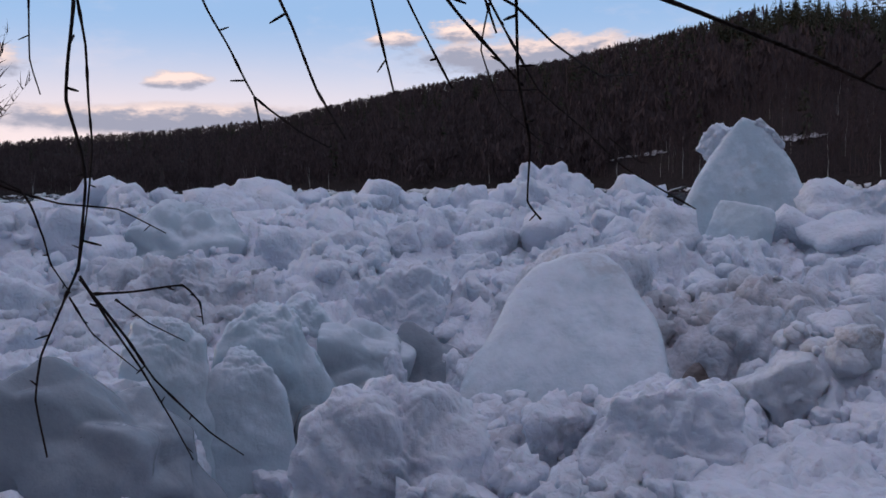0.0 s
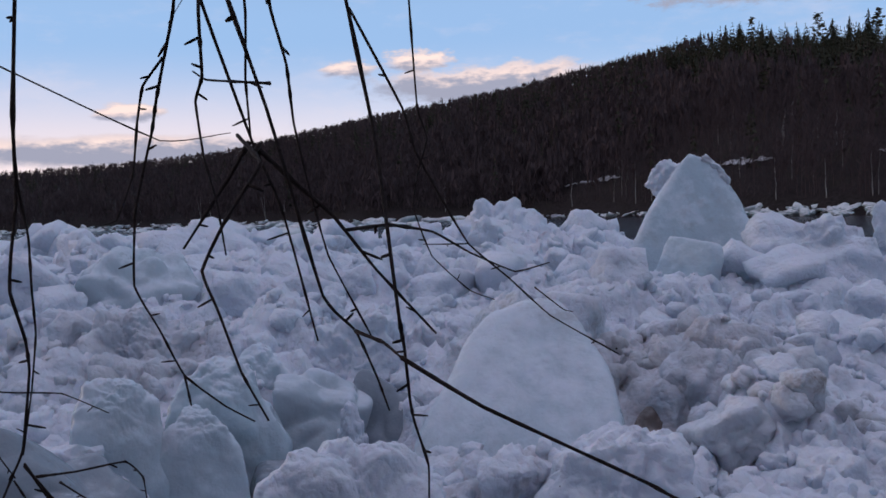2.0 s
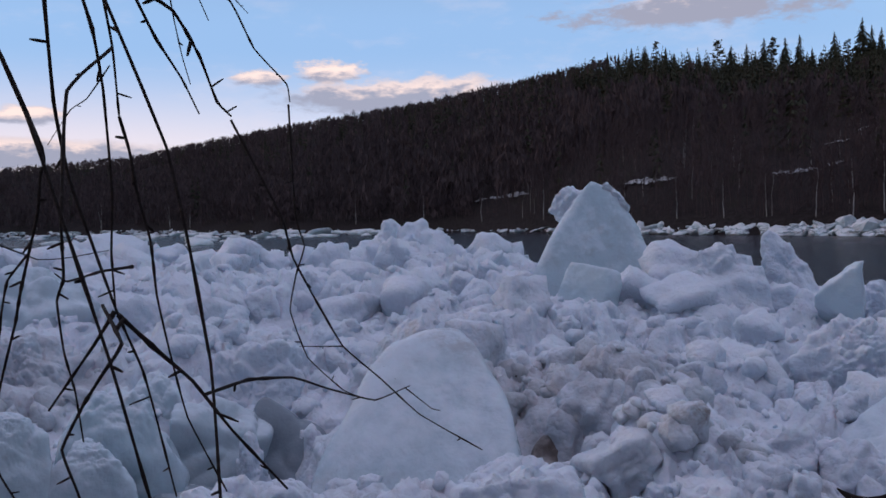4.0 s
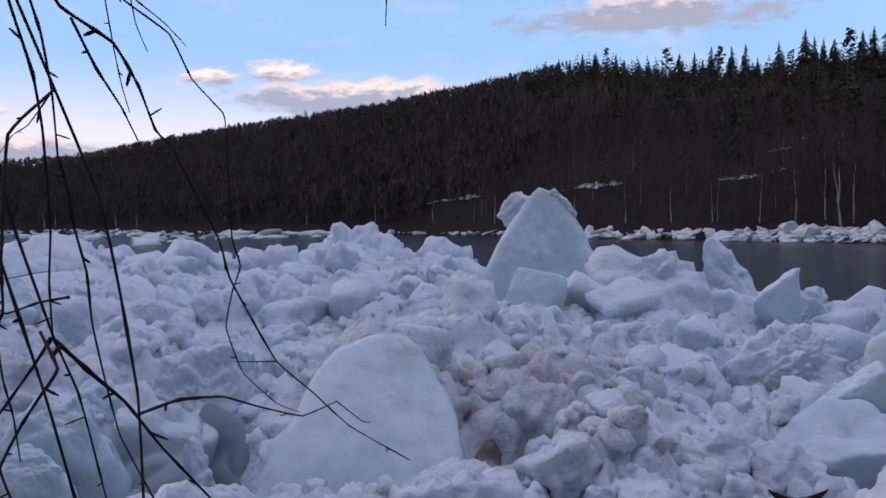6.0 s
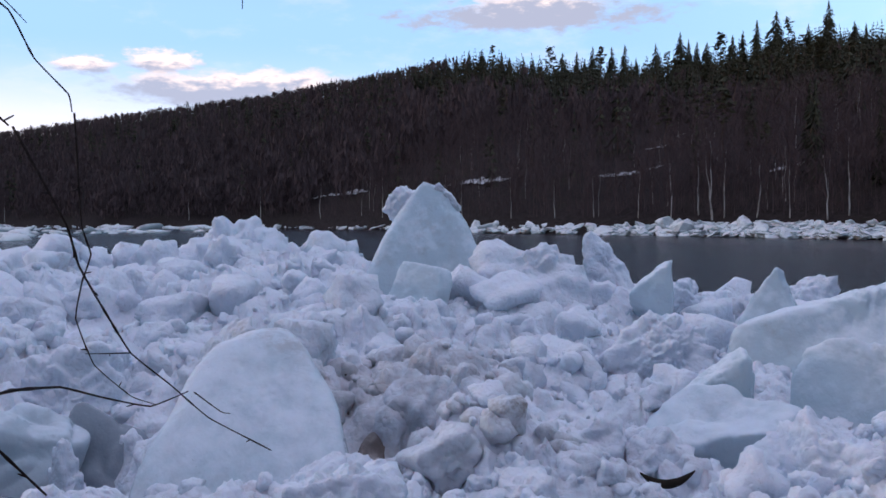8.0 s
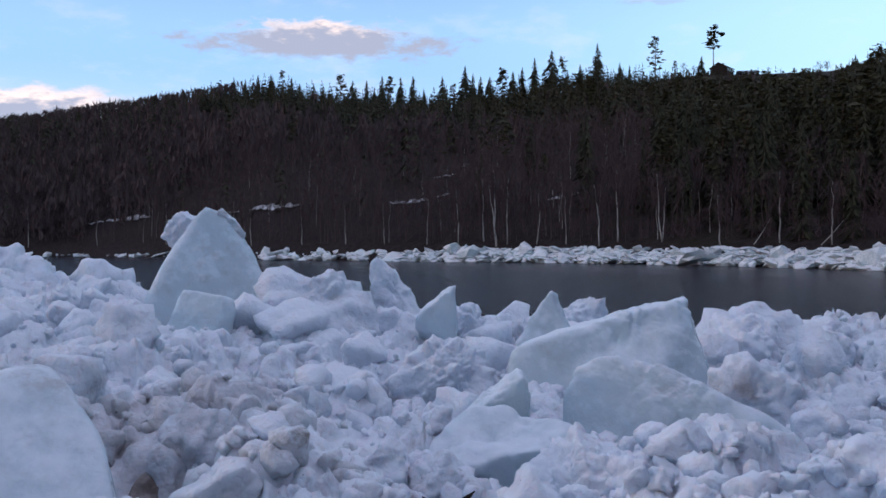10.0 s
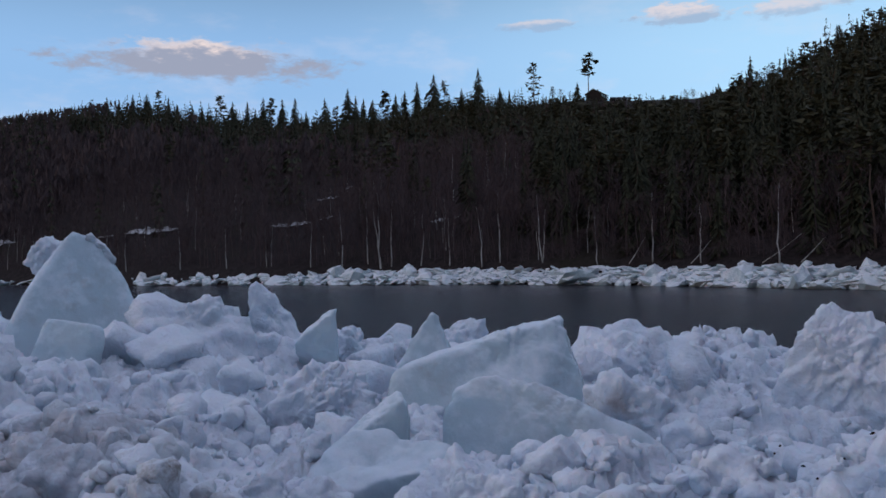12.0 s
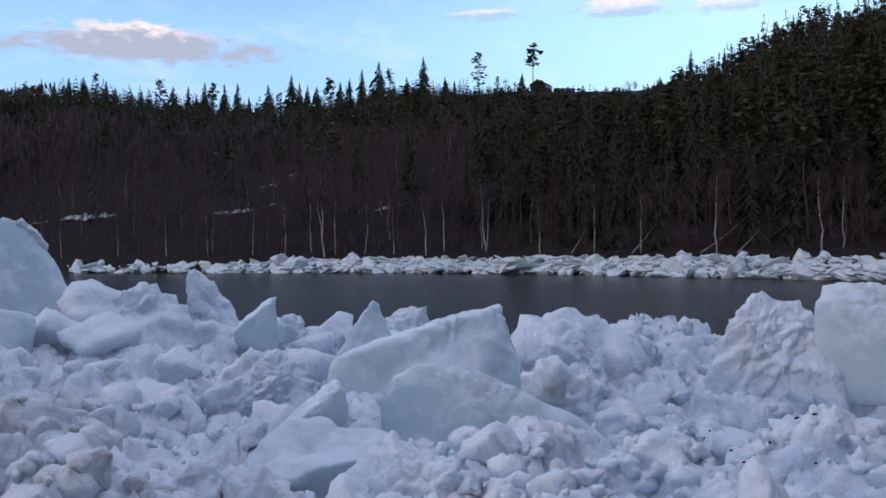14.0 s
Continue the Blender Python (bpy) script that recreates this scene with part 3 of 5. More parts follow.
# the upright pyramid of ice, with its crust
pyramid = new("ice_pyramid", None)
tagged(pyramid, "tall pyramid of smooth pale ice standing above the jam", "ice block", "ice blocks of the jam")
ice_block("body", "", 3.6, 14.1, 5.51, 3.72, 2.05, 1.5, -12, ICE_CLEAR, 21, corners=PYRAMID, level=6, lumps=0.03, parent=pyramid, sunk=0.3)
ice_block("leaning_lump", "rounded lump of crusted ice leaning on the top", 3.28, 14.4, 5.46, 4.9, 0.5, 0.55, -12, ICE_CRUST, 22, "slab", parent=pyramid, sunk=0.1, lean=(0, 28), lumps=0.07)
ice_block("crust", "rough granular tan crust along one edge", 4.0, 14.2, 5.5, 5.34, 0.62, 0.6, -12, ICE_DIRTY, 23, "slab", lumps=0.12, parent=pyramid, sunk=0.0, lean=(0, 50))

ice_block("ice_slab", "great smooth rounded slab of grey-green ice standing on edge", 0.52, 7.0, 4.03, 2.62, 1.66, 1.9, -1, ICE_CLEAR, 31, corners=GREAT_SLAB, sharp=20, level=6, lumps=0.045)
ice_block("ice_slab", "wide box-shaped slab of pale ice with a sharp upper corner", 6.85, 8.1, 4.27, 3.2, 2.25, 1.5, -38, ICE_CLEAR, 32, corners=BOX_SLAB, sharp=18, level=6, lumps=0.06)
ice_block("ice_slab", "long tilted slab of white ice sloping down to one side", 6.15, 6.1, 3.88, 2.95, 2.2, 1.1, -42, ICE_CLEAR, 33, corners=LONG_SLAB, sharp=6.5, level=6, lumps=0.065)
ice_block("ice_block", "pointed fin of pale ice at the water's edge", 7.66, 10.75, 4.2, 3.4, 1.05, 0.6, -34, ICE_CLEAR, 34, corners=FIN, lumps=0.06)
ice_block("ice_block", "upright wedge of clear pale ice", 6.48, 11.8, 4.27, 3.75, 0.62, 0.45, -27, ICE_CLEAR, 35, corners=WEDGE, lumps=0.06, sharp=20)
ice_block("ice_block", "spiky block of white ice at the water's edge", 6.64, 13.8, 4.67, 3.75, 0.95, 0.6, -24, ICE_CRUST, 36, corners=SPIKE, lumps=0.14, sharp=24, level=6)
ice_block("ice_block", "rough lumpy boulder of silty white ice", 5.05, 13.0, 4.58, 3.5, 1.9, 1.2, -19, ICE_CRUST, 37, corners=STUMP, sharp=7, lumps=0.13, level=6)
ice_block("ice_block", "small rounded block of white ice", 7.34, 12.35, 3.95, 3.6, 0.42, 0.4, -29, ICE_CRUST, 38, "round")
ice_block("ice_block", "low lump of white ice by the open water", 8.87, 11.4, 4.02, 3.6, 0.8, 0.6, -37, ICE_CRUST, 39, "boulder", lumps=0.1)
ice_block("ice_block", "rounded block of pale ice on the rubble", 4.5, 6.95, 3.8, 3.1, 0.85, 0.6, -31, ICE_CLEAR, 40, corners=WEDGE, sharp=12, lumps=0.07, level=6)
ice_block("ice_block", "low grey block of smooth ice", 4.25, 6.3, 3.54, 2.95, 1.2, 0.7, -32, ICE_CLEAR, 41, "boulder", lumps=0.1, lean=(6, 5), level=6)
ice_block("ice_block", "blunt block of white ice amid crushed rubble", 4.55, 5.3, 3.56, 2.9, 0.95, 0.8, -37, ICE_CRUST, 42, "boulder", lumps=0.08, lean=(-8, -6), level=6)
ice_block("ice_block", "bulky white block with a steep side below the great slab", 1.02, 5.2, 3.54, 2.7, 1.02, 0.8, -8, ICE_CRUST, 43, corners=BLUNT, sharp=9, lumps=0.07, level=6)
ice_block("ice_block", "smooth block lying in front of the pyramid", 3.15, 12.4, 4.3, 3.6, 0.9, 0.7, -30, ICE_CLEAR, 44, "boulder", lumps=0.06, lean=(-10, 8), level=6)
ice_block("ice_block", "broad lump of crusted white ice amid the rubble", 5.12, 8.85, 3.9, 3.2, 1.45, 0.8, -27, ICE_CRUST, 46, corners=PEAK, sharp=9, lumps=0.09, level=6)
ice_block("ice_block", "peaked block of grey-white ice by the open water", 10.3, 5.8, 4.38, 3.3, 1.65, 1.1, -58, ICE_CRUST, 48, corners=PEAK, sharp=11, lumps=0.06, level=6)
ice_block("ice_block", "large pale block at the edge of the jam", 11.0, 4.85, 4.48, 3.4, 1.35, 1.0, -64, ICE_CLEAR, 49, corners=STUMP, sharp=11, lumps=0.06)
ice_block("ice_block", "white ice lump with a brown silt hollow", 7.58, 6.65, 3.76, 3.15, 0.95, 0.6, -47, ICE_CRUST, 50, "boulder", lumps=0.14, lean=(0, 12))
ice_block("ice_block", "rounded lump of white ice by the open water", 9.65, 8.75, 3.92, 3.35, 1.0, 0.8, -46, ICE_CRUST, 51, "round", lumps=0.09)
ice_block("ice_block", "low lump of white ice by the open water", 10.64, 8.35, 3.76, 3.3, 0.85, 0.7, -50, ICE_CRUST, 52, "boulder", lumps=0.09)
# at the foot of the great slab
ice_block("ice_block", "crumbly white ice frozen to the foot of the great slab", 0.95, 6.0, 3.34, 2.8, 0.62, 0.4, -6, ICE_CRUST, 53, "boulder", lumps=0.14, lean=(-12, 8))
ice_block("ice_block", "crumbly white ice frozen to the foot of the great slab", 0.5, 5.9, 3.2, 2.7, 0.7, 0.45, -4, ICE_CRUST, 54, "boulder", lumps=0.16, lean=(-14, -6))
ice_block("silt_bank", "brown frozen river silt packed beside the great slab", 1.42, 7.2, 3.2, 2.7, 0.65, 1.5, -8, SILT, 55, "boulder", lumps=0.2, lean=(-12, 6))
# this clod is put where a dark brown hollow lies
ice_block("silt_bank", "clod of brown frozen silt standing in for a dark hollow in the rubble", 2.58, 6.8, 3.2, 2.8, 0.32, 0.3, -20, SILT, 56, "boulder", lumps=0.2)
ice_block("ice_slab", "low smooth slab of white ice close to the bank", 1.75, 4.45, 3.24, 2.8, 1.5, 1.0, -20, ICE_CRUST, 57, "slab", lumps=0.05, lean=(-4, -6), level=6)
ice_block("ice_block", "grey-bottomed block of white ice in the rubble", 2.3, 7.0, 3.14, 2.75, 0.8, 0.6, -16, ICE_CLEAR, 58, "round", lumps=0.08)
# upstream of the great slab
ice_block("ice_block", "large boulder of greenish ice with a dark undercut", -4.5, 11.95, 4.5, 3.5, 2.1, 1.3, 20, ICE_GLASS, 60, "boulder", lumps=0.09, lean=(0, 6), level=6)
ice_block("ice_block", "broad mound of ice browned by silt", -3.2, 8.7, 4.0, 3.2, 1.6, 1.2, 20, ICE_CRUST, 61, corners=PEAK, sharp=7, lumps=0.12, level=6)
ice_block("ice_block", "smooth upright column of clear blue-green ice", -1.78, 6.95, 3.74, 2.7, 1.0, 0.75, 19, ICE_CLEAR, 62, corners=DOME, sharp=8, lumps=0.08, level=6)
ice_block("ice_block", "smooth upright column of clear blue-green ice", -1.76, 6.3, 3.5, 2.6, 0.7, 0.5, 17, ICE_CLEAR, 63, corners=DOME, sharp=8, lumps=0.05, level=6)
ice_block("ice_slab", "smooth bluish slab sloping into a hollow", -1.25, 8.0, 3.42, 2.6, 1.0, 0.8, 10, ICE_GLASS, 64, "boulder", lumps=0.1, lean=(10, 14), level=6)
ice_block("ice_block", "smooth rounded hump of bluish ice in a hollow", -1.75, 8.05, 3.68, 2.8, 0.72, 0.6, 12, ICE_CLEAR, 76, corners=DOME, sharp=7, lumps=0.06, level=6)
ice_block("ice_block", "undercut block of pale ice", -1.08, 9.0, 3.83, 2.8, 1.15, 0.9, 8, ICE_CRUST, 65, "boulder", lumps=0.11, lean=(4, 5), level=6)
ice_block("ice_slab", "leaning slab of pale ice behind the great slab", 0.17, 8.9, 4.0, 2.9, 1.05, 0.8, 4, ICE_DIRTY, 66, corners=WEDGE, sharp=12, lumps=0.07, level=6)
ice_block("ice_block", "big crusted lump of white ice close by", -0.5, 5.0, 3.59, 2.6, 1.45, 0.9, 10, ICE_CRUST, 67, corners=PEAK, sharp=8, lumps=0.1, level=6)
ice_block("ice_block", "upright block of pale ice", -2.27, 6.1, 3.76, 2.7, 0.62, 0.55, 24, ICE_CLEAR, 68, corners=STUMP, sharp=8, lumps=0.07, level=6)
# this slab and the next two have shade put into their colour
ice_block("ice_slab", "broad smooth slab of dark clear ice close by, shade put into its colour", -2.35, 4.95, 3.72, 2.7, 1.6, 0.8, 28, ICE_SHADED, 69, "boulder", lumps=0.1, lean=(9, 0), level=6)
ice_block("ice_block", "dark clear ice at the back of a deep hollow, its shade put into the colour", -0.55, 8.2, 3.35, 2.2, 1.2, 0.6, 2, ICE_SHADED, 77, "boulder", lumps=0.08, lean=(-18, 0), level=6)
ice_block("ice_slab", "sunken slab of dark clear ice with a hollow's shade put into its colour", -1.2, 6.9, 2.95, 2.1, 1.0, 0.9, 14, ICE_SHADED, 78, "slab", lumps=0.06, lean=(14, 10))
ice_block("ice_block", "small ball-shaped lump of ice in a hollow", -0.85, 7.4, 3.25, 2.5, 0.36, 0.34, 8, ICE_CRUST, 70, "round")
ice_block("ice_block", "upright block of white ice", -0.96, 13.7, 4.27, 3.6, 0.68, 0.55, 5, ICE_CRUST, 71, corners=COLUMN, sharp=26, lumps=0.06)
ice_block("ice_block", "high rough mound of white ice blocks frozen together", 0.42, 17.5, 4.99, 3.6, 2.35, 1.6, 0, ICE_CRUST, 72, corners=MOUND, sharp=9, lumps=0.11, level=6)
ice_block("ice_block", "rough block of white ice beside the mound", -0.92, 16.6, 4.6, 3.6, 1.45, 1.2, 3, ICE_CRUST, 73, "boulder", lumps=0.13, level=6)
ice_block("ice_block", "rough block of white ice beside the mound", 1.6, 18.0, 4.45, 3.4, 1.4, 1.2, -6, ICE_CRUST, 74, "boulder", lumps=0.13)
ice_block("ice_block", "pale block amid the upstream rubble", -2.63, 11.5, 4.15, 3.3, 1.3, 0.9, 15, ICE_CRUST, 75, "slab", lumps=0.08, lean=(5, 8))


# ---------------------------------------------------------------- medium blocks scattered over the jam
def inside_block(x, y, k):
    """Whether a place lies within the footprint of one of the large blocks, or in the open pit."""
    for bx, by, _, yaw, w, d in HEROES:
        u = (x - bx) * math.cos(yaw) + (y - by) * math.sin(yaw)
        v = (y - by) * math.cos(yaw) - (x - bx) * math.sin(yaw)
        if (u / w) ** 2 + (v / d) ** 2 < k * k:
            return True
    return ((x + 0.75) / 0.75) ** 2 + ((y - 7.0) / 1.0) ** 2 < 1


# where the piece of bark lies
HEROES.append((3.44, 5.58, 0.3, 0.0, 0.42, 0.35))


def scattered_blocks():
    rng = np.random.default_rng(77)
    kinds = []
    for k in range(14):
        form = ("boulder", "slab", "boulder", "slab")[k % 4]
        v, f, _ = ice_shape(200 + k, form, 4 if k < 5 else 3)
        nrm = v / np.linalg.norm(v, axis=1)[:, None]
        v = v + nrm * (fbm(v * 1.4 + k, 3, k) * 0.15 + billow(v * 2.6 + k, 4, k + 9) * 0.13)[:, None]
        kinds.append(mesh_of("ice_chunk", v, f, (ICE_CRUST, ICE_CRUST, ICE_CRUST, ICE_DIRTY)[(k * 7 // 3) % 4 if k % 5 else 0]))
    placed = 0
    while placed < 290:
        x, y = rng.uniform(-9, 16), rng.uniform(5.2, 19)
        if y > np.interp(x, EDGE_X, EDGE_Y) - 0.4 or inside_block(x, y, 1.0):
            continue
        r = math.hypot(x, y)
        size = min(rng.lognormal(-1.6, 0.5) * (1.0 + 0.03 * r), 0.13 + 0.021 * r)
        ob = new("ice_chunk", kinds[rng.integers(5) if r < 8 and size > 0.2 else rng.integers(5, 14)])
        ob.location = (x, y, field_height(x, y) + rng.uniform(-0.35, 0.25) * size)
        ob.rotation_euler = rng.uniform(-0.6, 0.6), rng.uniform(-0.6, 0.6), rng.uniform(0, 6.28)
        ob.scale = size * rng.uniform(0.8, 1.3), size * rng.uniform(0.7, 1.1), size * rng.uniform(0.7, 1.05)
        tagged(ob, "chunk of crusted river ice lying in the rubble", "ice block", "loose ice chunks on the jam")
        placed += 1


scattered_blocks()


def merged_chunks(name, label, places, mat, seed, level=2, forms=("boulder", "slab", "boulder", "round"), rough=1.0, smooth=True, thin=0.4):
    """Many small pieces of ice as one mesh. places: rows of x, y, z, size."""
    rng = np.random.default_rng(seed)
    base = []
    for k in range(10):
        v, f, _ = ice_shape(400 + seed + k, forms[k % len(forms)], level)
        base.append((v * (1 + rough * (0.22 * fbm(v * 1.3 + k, 3, k) + 0.15 * billow(v * 1.9 + k, 3, k)))[:, None], f))
    vs, fs, at = [], [], 0
    for x, y, z, size, flat in places:
        v, f = base[rng.integers(10)]
        turn = np.array(Euler((rng.normal(0, 0.5) * flat, rng.normal(0, 0.5) * flat, rng.uniform(0, 6.28))).to_matrix())
        v = (v * np.array([1, rng.uniform(0.6, 1), rng.uniform(0.65, 1.05) * (1 if flat > 0.8 else thin)]) * size) @ turn.T + (x, y, z)
        vs.append(v)
        fs.append(f + at)
        at += len(v)
    ob = new(name, mesh_of(name, np.concatenate(vs), np.concatenate(fs), mat, smooth))
    return tagged(ob, label, "ice", kind="stuff")


def rubble_lumps():
    """The crushed ice between the blocks: rounded lumps wedged against one another."""
    rng = np.random.default_rng(5)
    clean, silty, coarse = [], [], []
    for count, r0, r1, small, large in ((1100, 4.0, 7.0, 0.035, 0.17), (1700, 6.2, 10.0, 0.04, 0.2), (1300, 9.0, 13.5, 0.04, 0.15), (1100, 12.5, 19.0, 0.06, 0.19), (1300, 17.0, 45.0, 0.15, 0.5), (700, 4.0, 8.0, 0.02, 0.05)):
        for _ in range(count):
            r, t = rng.uniform(r0, r1), radians(rng.uniform(-36, 68))
            x, y = r * math.sin(t), r * math.cos(t)
            if y > np.interp(x, EDGE_X, EDGE_Y) - 0.3:
                continue
            if r0 > 16 and t > radians(4):
                t = radians(rng.uniform(-36, -2))
                x, y = r * math.sin(t), r * math.cos(t)
            if inside_block(x, y, 0.92):
                continue
            size = small + (large - small) * rng.random() ** 2.6
            ground = field_height(x, y) if -13 < x < 19 and y < 22.5 else float(rubble_base(np.array([x]), np.array([y]))[0]) + 0.1
            row = (x, y, ground + rng.uniform(-0.7, 0.15) * size, size, 1.0)
            brown = 1.2 < x < 3.3 and 6.0 < y < 9.4 or -4.5 < x < -2.4 and 7.4 < y < 10
            (silty if brown else coarse if size > 0.075 and r < 8.2 else clean).append(row)
    merged_chunks("ice_lumps", "crushed ice lumps wedged between the blocks", clean, ICE_CRUST, 3)
    merged_chunks("ice_lumps_coarse", "coarse crushed ice lumps wedged between the blocks", coarse, ICE_CRUST, 13, 3)
    merged_chunks("ice_lumps_silty", "crushed ice lumps browned by river silt", silty, ICE_DIRTY, 23, 2)


rubble_lumps()


# ---------------------------------------------------------------- ice along the far shore
def far_shore():
    rng = np.random.default_rng(12)
    rows, slabs = [], []
    for az in np.arange(-34, 72, 0.05):
        rb = np.interp(az, BANK_AZ, BANK_R)
        amount = np.interp(az, [-34, -16, -10, 0, 8, 14, 26, 30, 72], [0.8, 0.65, 0.3, 0.16, 0.22, 0.45, 0.65, 0.85, 0.85])
        for _ in range(3):
            drift = 0.5 + 1.2 * noise.noise((az * 0.9, 2.0, 0))
            if rng.random() > amount * (1 if az > 29 else max(0.0, min(1.0, drift)) * 1.5):
                continue
            t = radians(az + rng.uniform(-0.03, 0.03))
            r = rb + rng.uniform(-3.5, 3.0)
            size = rng.lognormal(-0.5 if az > 29 else -0.35, 0.5)
            rows.append((r * math.sin(t), r * math.cos(t), max(0.1, (r - rb + 3.2) * 0.42 * amount) + rng.uniform(0, 0.5), size, 0.55 if rng.random() < 0.9 else 1.0))
    merged_chunks("shore_ice", "white band of broken ice slabs along the far bank", rows, SHORE_ICE, 8, 2, ("slab", "slab", "boulder"), 0.5, False, 0.26)


far_shore()


def floes():
    """Flat floes adrift on the water upstream."""
    rng = np.random.default_rng(41)
    rows = []
    for _ in range(420):
        az = rng.uniform(-34, 2)
        rb = np.interp(az, BANK_AZ, BANK_R)
        r = rb - 8 - abs(rng.normal(0, 1)) * 0.22 * rb * np.interp(az, [-34, -12, 2], [1, 0.8, 0.3])
        if r < 70 or noise.noise((az * 0.4, r * 0.02, 5.0)) < -0.1:
            continue
        rows.append((r * math.sin(radians(az)), r * math.cos(radians(az)), 0.05, rng.lognormal(0.5, 0.5), 0.12))
    merged_chunks("drifting_floes", "flat white ice floes adrift on the water", rows, SHORE_ICE, 51, 2, ("slab",), 0.4)


floes()

# ---------------------------------------------------------------- trees
def tube(points, radii, sides=5):
    """A tapered round rod through the points."""
    pts = [Vector(p) for p in points]
    verts, faces = [], []
    for i, p in enumerate(pts):
        along = (pts[min(i + 1, len(pts) - 1)] - pts[max(i - 1, 0)]).normalized()
        a = along.orthogonal().normalized() if i == 0 else (a - along * a.dot(along)).normalized()
        b = along.cross(a)
        for k in range(sides):
            t = 2 * math.pi * k / sides
            verts.append(p + (a * math.cos(t) + b * math.sin(t)) * radii[i])
    for i in range(len(pts) - 1):
        for k in range(sides):
            q = (k + 1) % sides
            faces.append((i * sides + k, i * sides + q, (i + 1) * sides + q, (i + 1) * sides + k))
    faces.append(tuple(range(sides))[::-1])
    faces.append(tuple((len(pts) - 1) * sides + k for k in range(sides)))
    return np.array([v[:] for v in verts]), faces


def spruce_crown(rng, slim, layers=13, start=0.12, spray=1.0):
    """Whorls of drooping boughs, each a few narrow ragged sprays, one unit high."""
    v, f = [], []
    for k in range(layers):
        s = k / (layers - 1)
        z = start + (1 - start) * s**0.92
        reach = slim * (1 - s) ** 0.7 * rng.uniform(0.7, 1.2) + 0.012
        for j in range(15 if s < 0.7 else 8):
            t = rng.uniform(0, 6.283)
            out = reach * rng.uniform(0.35, 1.15)
            drop = out * rng.uniform(0.3, 0.8)
            wide = (0.012 + out * rng.uniform(0.06, 0.15)) * spray
            c, q = math.cos(t), math.sin(t)
            i, lift = len(v), rng.uniform(-0.02, 0.03)
            v += [(c * out * 0.15, q * out * 0.15, z + lift + 0.02), (c * out * 0.6 - q * wide, q * out * 0.6 + c * wide, z + lift - drop * 0.45),
                  (c * out, q * out, z + lift - drop), (c * out * 0.6 + q * wide, q * out * 0.6 - c * wide, z + lift - drop * 0.7)]
            f += [(i, i + 1, i + 2, i + 3)]
    i = len(v)
    v += [(0.01, 0, 0.94), (-0.006, 0.009, 0.94), (-0.006, -0.009, 0.94), (0, 0, 1.03)]
    f += [(i, i + 1, i + 3), (i + 1, i + 2, i + 3), (i + 2, i, i + 3)]
    return np.array(v), f


def pine_crown(rng, low, wide, clump=1.0):
    """Loose clumps of needles on the upper part of a bare stem, one unit high."""
    v, f = [], []
    for k in range(62):
        z = low + (1 - low) * rng.random() ** 0.9
        s = (z - low) / (1 - low)
        reach = wide * (0.55 + 0.6 * math.sin(math.pi * min(s + 0.15, 1.0))) * rng.uniform(0.2, 1.0)
        t = rng.uniform(0, 6.283)
        c = np.array([math.cos(t) * reach, math.sin(t) * reach, z])
        size = rng.uniform(0.015, 0.032) * clump
        i = len(v)
        v += [c + size * rng.standard_normal(3) * (1, 1, 0.5) for _ in range(5)]
        f += [(i, i + 1, i + 2), (i + 2, i + 3, i + 4), (i, i + 3, i + 1), (i + 1, i + 4, i + 2)]
    return np.array(v), f


def bare_crown(rng, spread, limbs=16, twigs=5):
    """Leafless limbs and twigs reaching upwards, one unit high, as thin ribbons."""
    v, f = [], []

    def ribbon(a, b, w):
        side = np.cross(b - a, rng.standard_normal(3))
        side = side / (np.linalg.norm(side) + 1e-9) * w
        i = len(v)
        v.extend([a - side, a + side, b])
        f.append((i, i + 1, i + 2))

    for _ in range(limbs):
        z = rng.uniform(0.28, 0.9)
        t = rng.uniform(0, 6.283)
        long = (1.05 - z) * rng.uniform(0.5, 1.0)
        a = np.array([0, 0, z])
        b = a + np.array([math.cos(t) * spread * long, math.sin(t) * spread * long, long * rng.uniform(0.6, 1.0)])
        ribbon(a, b, 0.006)
        for _ in range(twigs):
            s = a + (b - a) * rng.uniform(0.3, 0.95)
            ribbon(s, s + np.array([*(rng.standard_normal(2) * 0.05), rng.uniform(0.02, 0.12)]), 0.0035)
    return np.array(v), f


def stem(height, radius, crook, rng, sides=5):
    n = 5
    pts = [(crook * rng.normal(0, 0.012) * k, crook * rng.normal(0, 0.012) * k, height * k / (n - 1)) for k in range(n)]
    return tube(pts, [radius * (1 - 0.8 * k / (n - 1)) for k in range(n)], sides)


def many(name, label, category, base, places, mat):
    """One mesh of many scaled and turned copies of simple tree shapes."""
    vs, fs, at = [], [], 0
    for (x, y, z, h, w, turn, kind) in places:
        v, f = base[kind]
        c, s = math.cos(turn), math.sin(turn)
        m = np.array([[c * w, -s * w, 0], [s * w, c * w, 0], [0, 0, h]])
        vs.append(v @ m.T + (x, y, z))
        fs += [tuple(i + at for i in q) for q in f]
        at += len(v)
    ob = new(name, mesh_of(name, np.concatenate(vs), fs, mat, False))
    return tagged(ob, label, category, kind="stuff")


def polar(az, r):
    t = radians(az)
    return r * math.sin(t), r * math.cos(t)


def land_at(x, y):
    return float(land_height(np.array([x]), np.array([y]))[0])


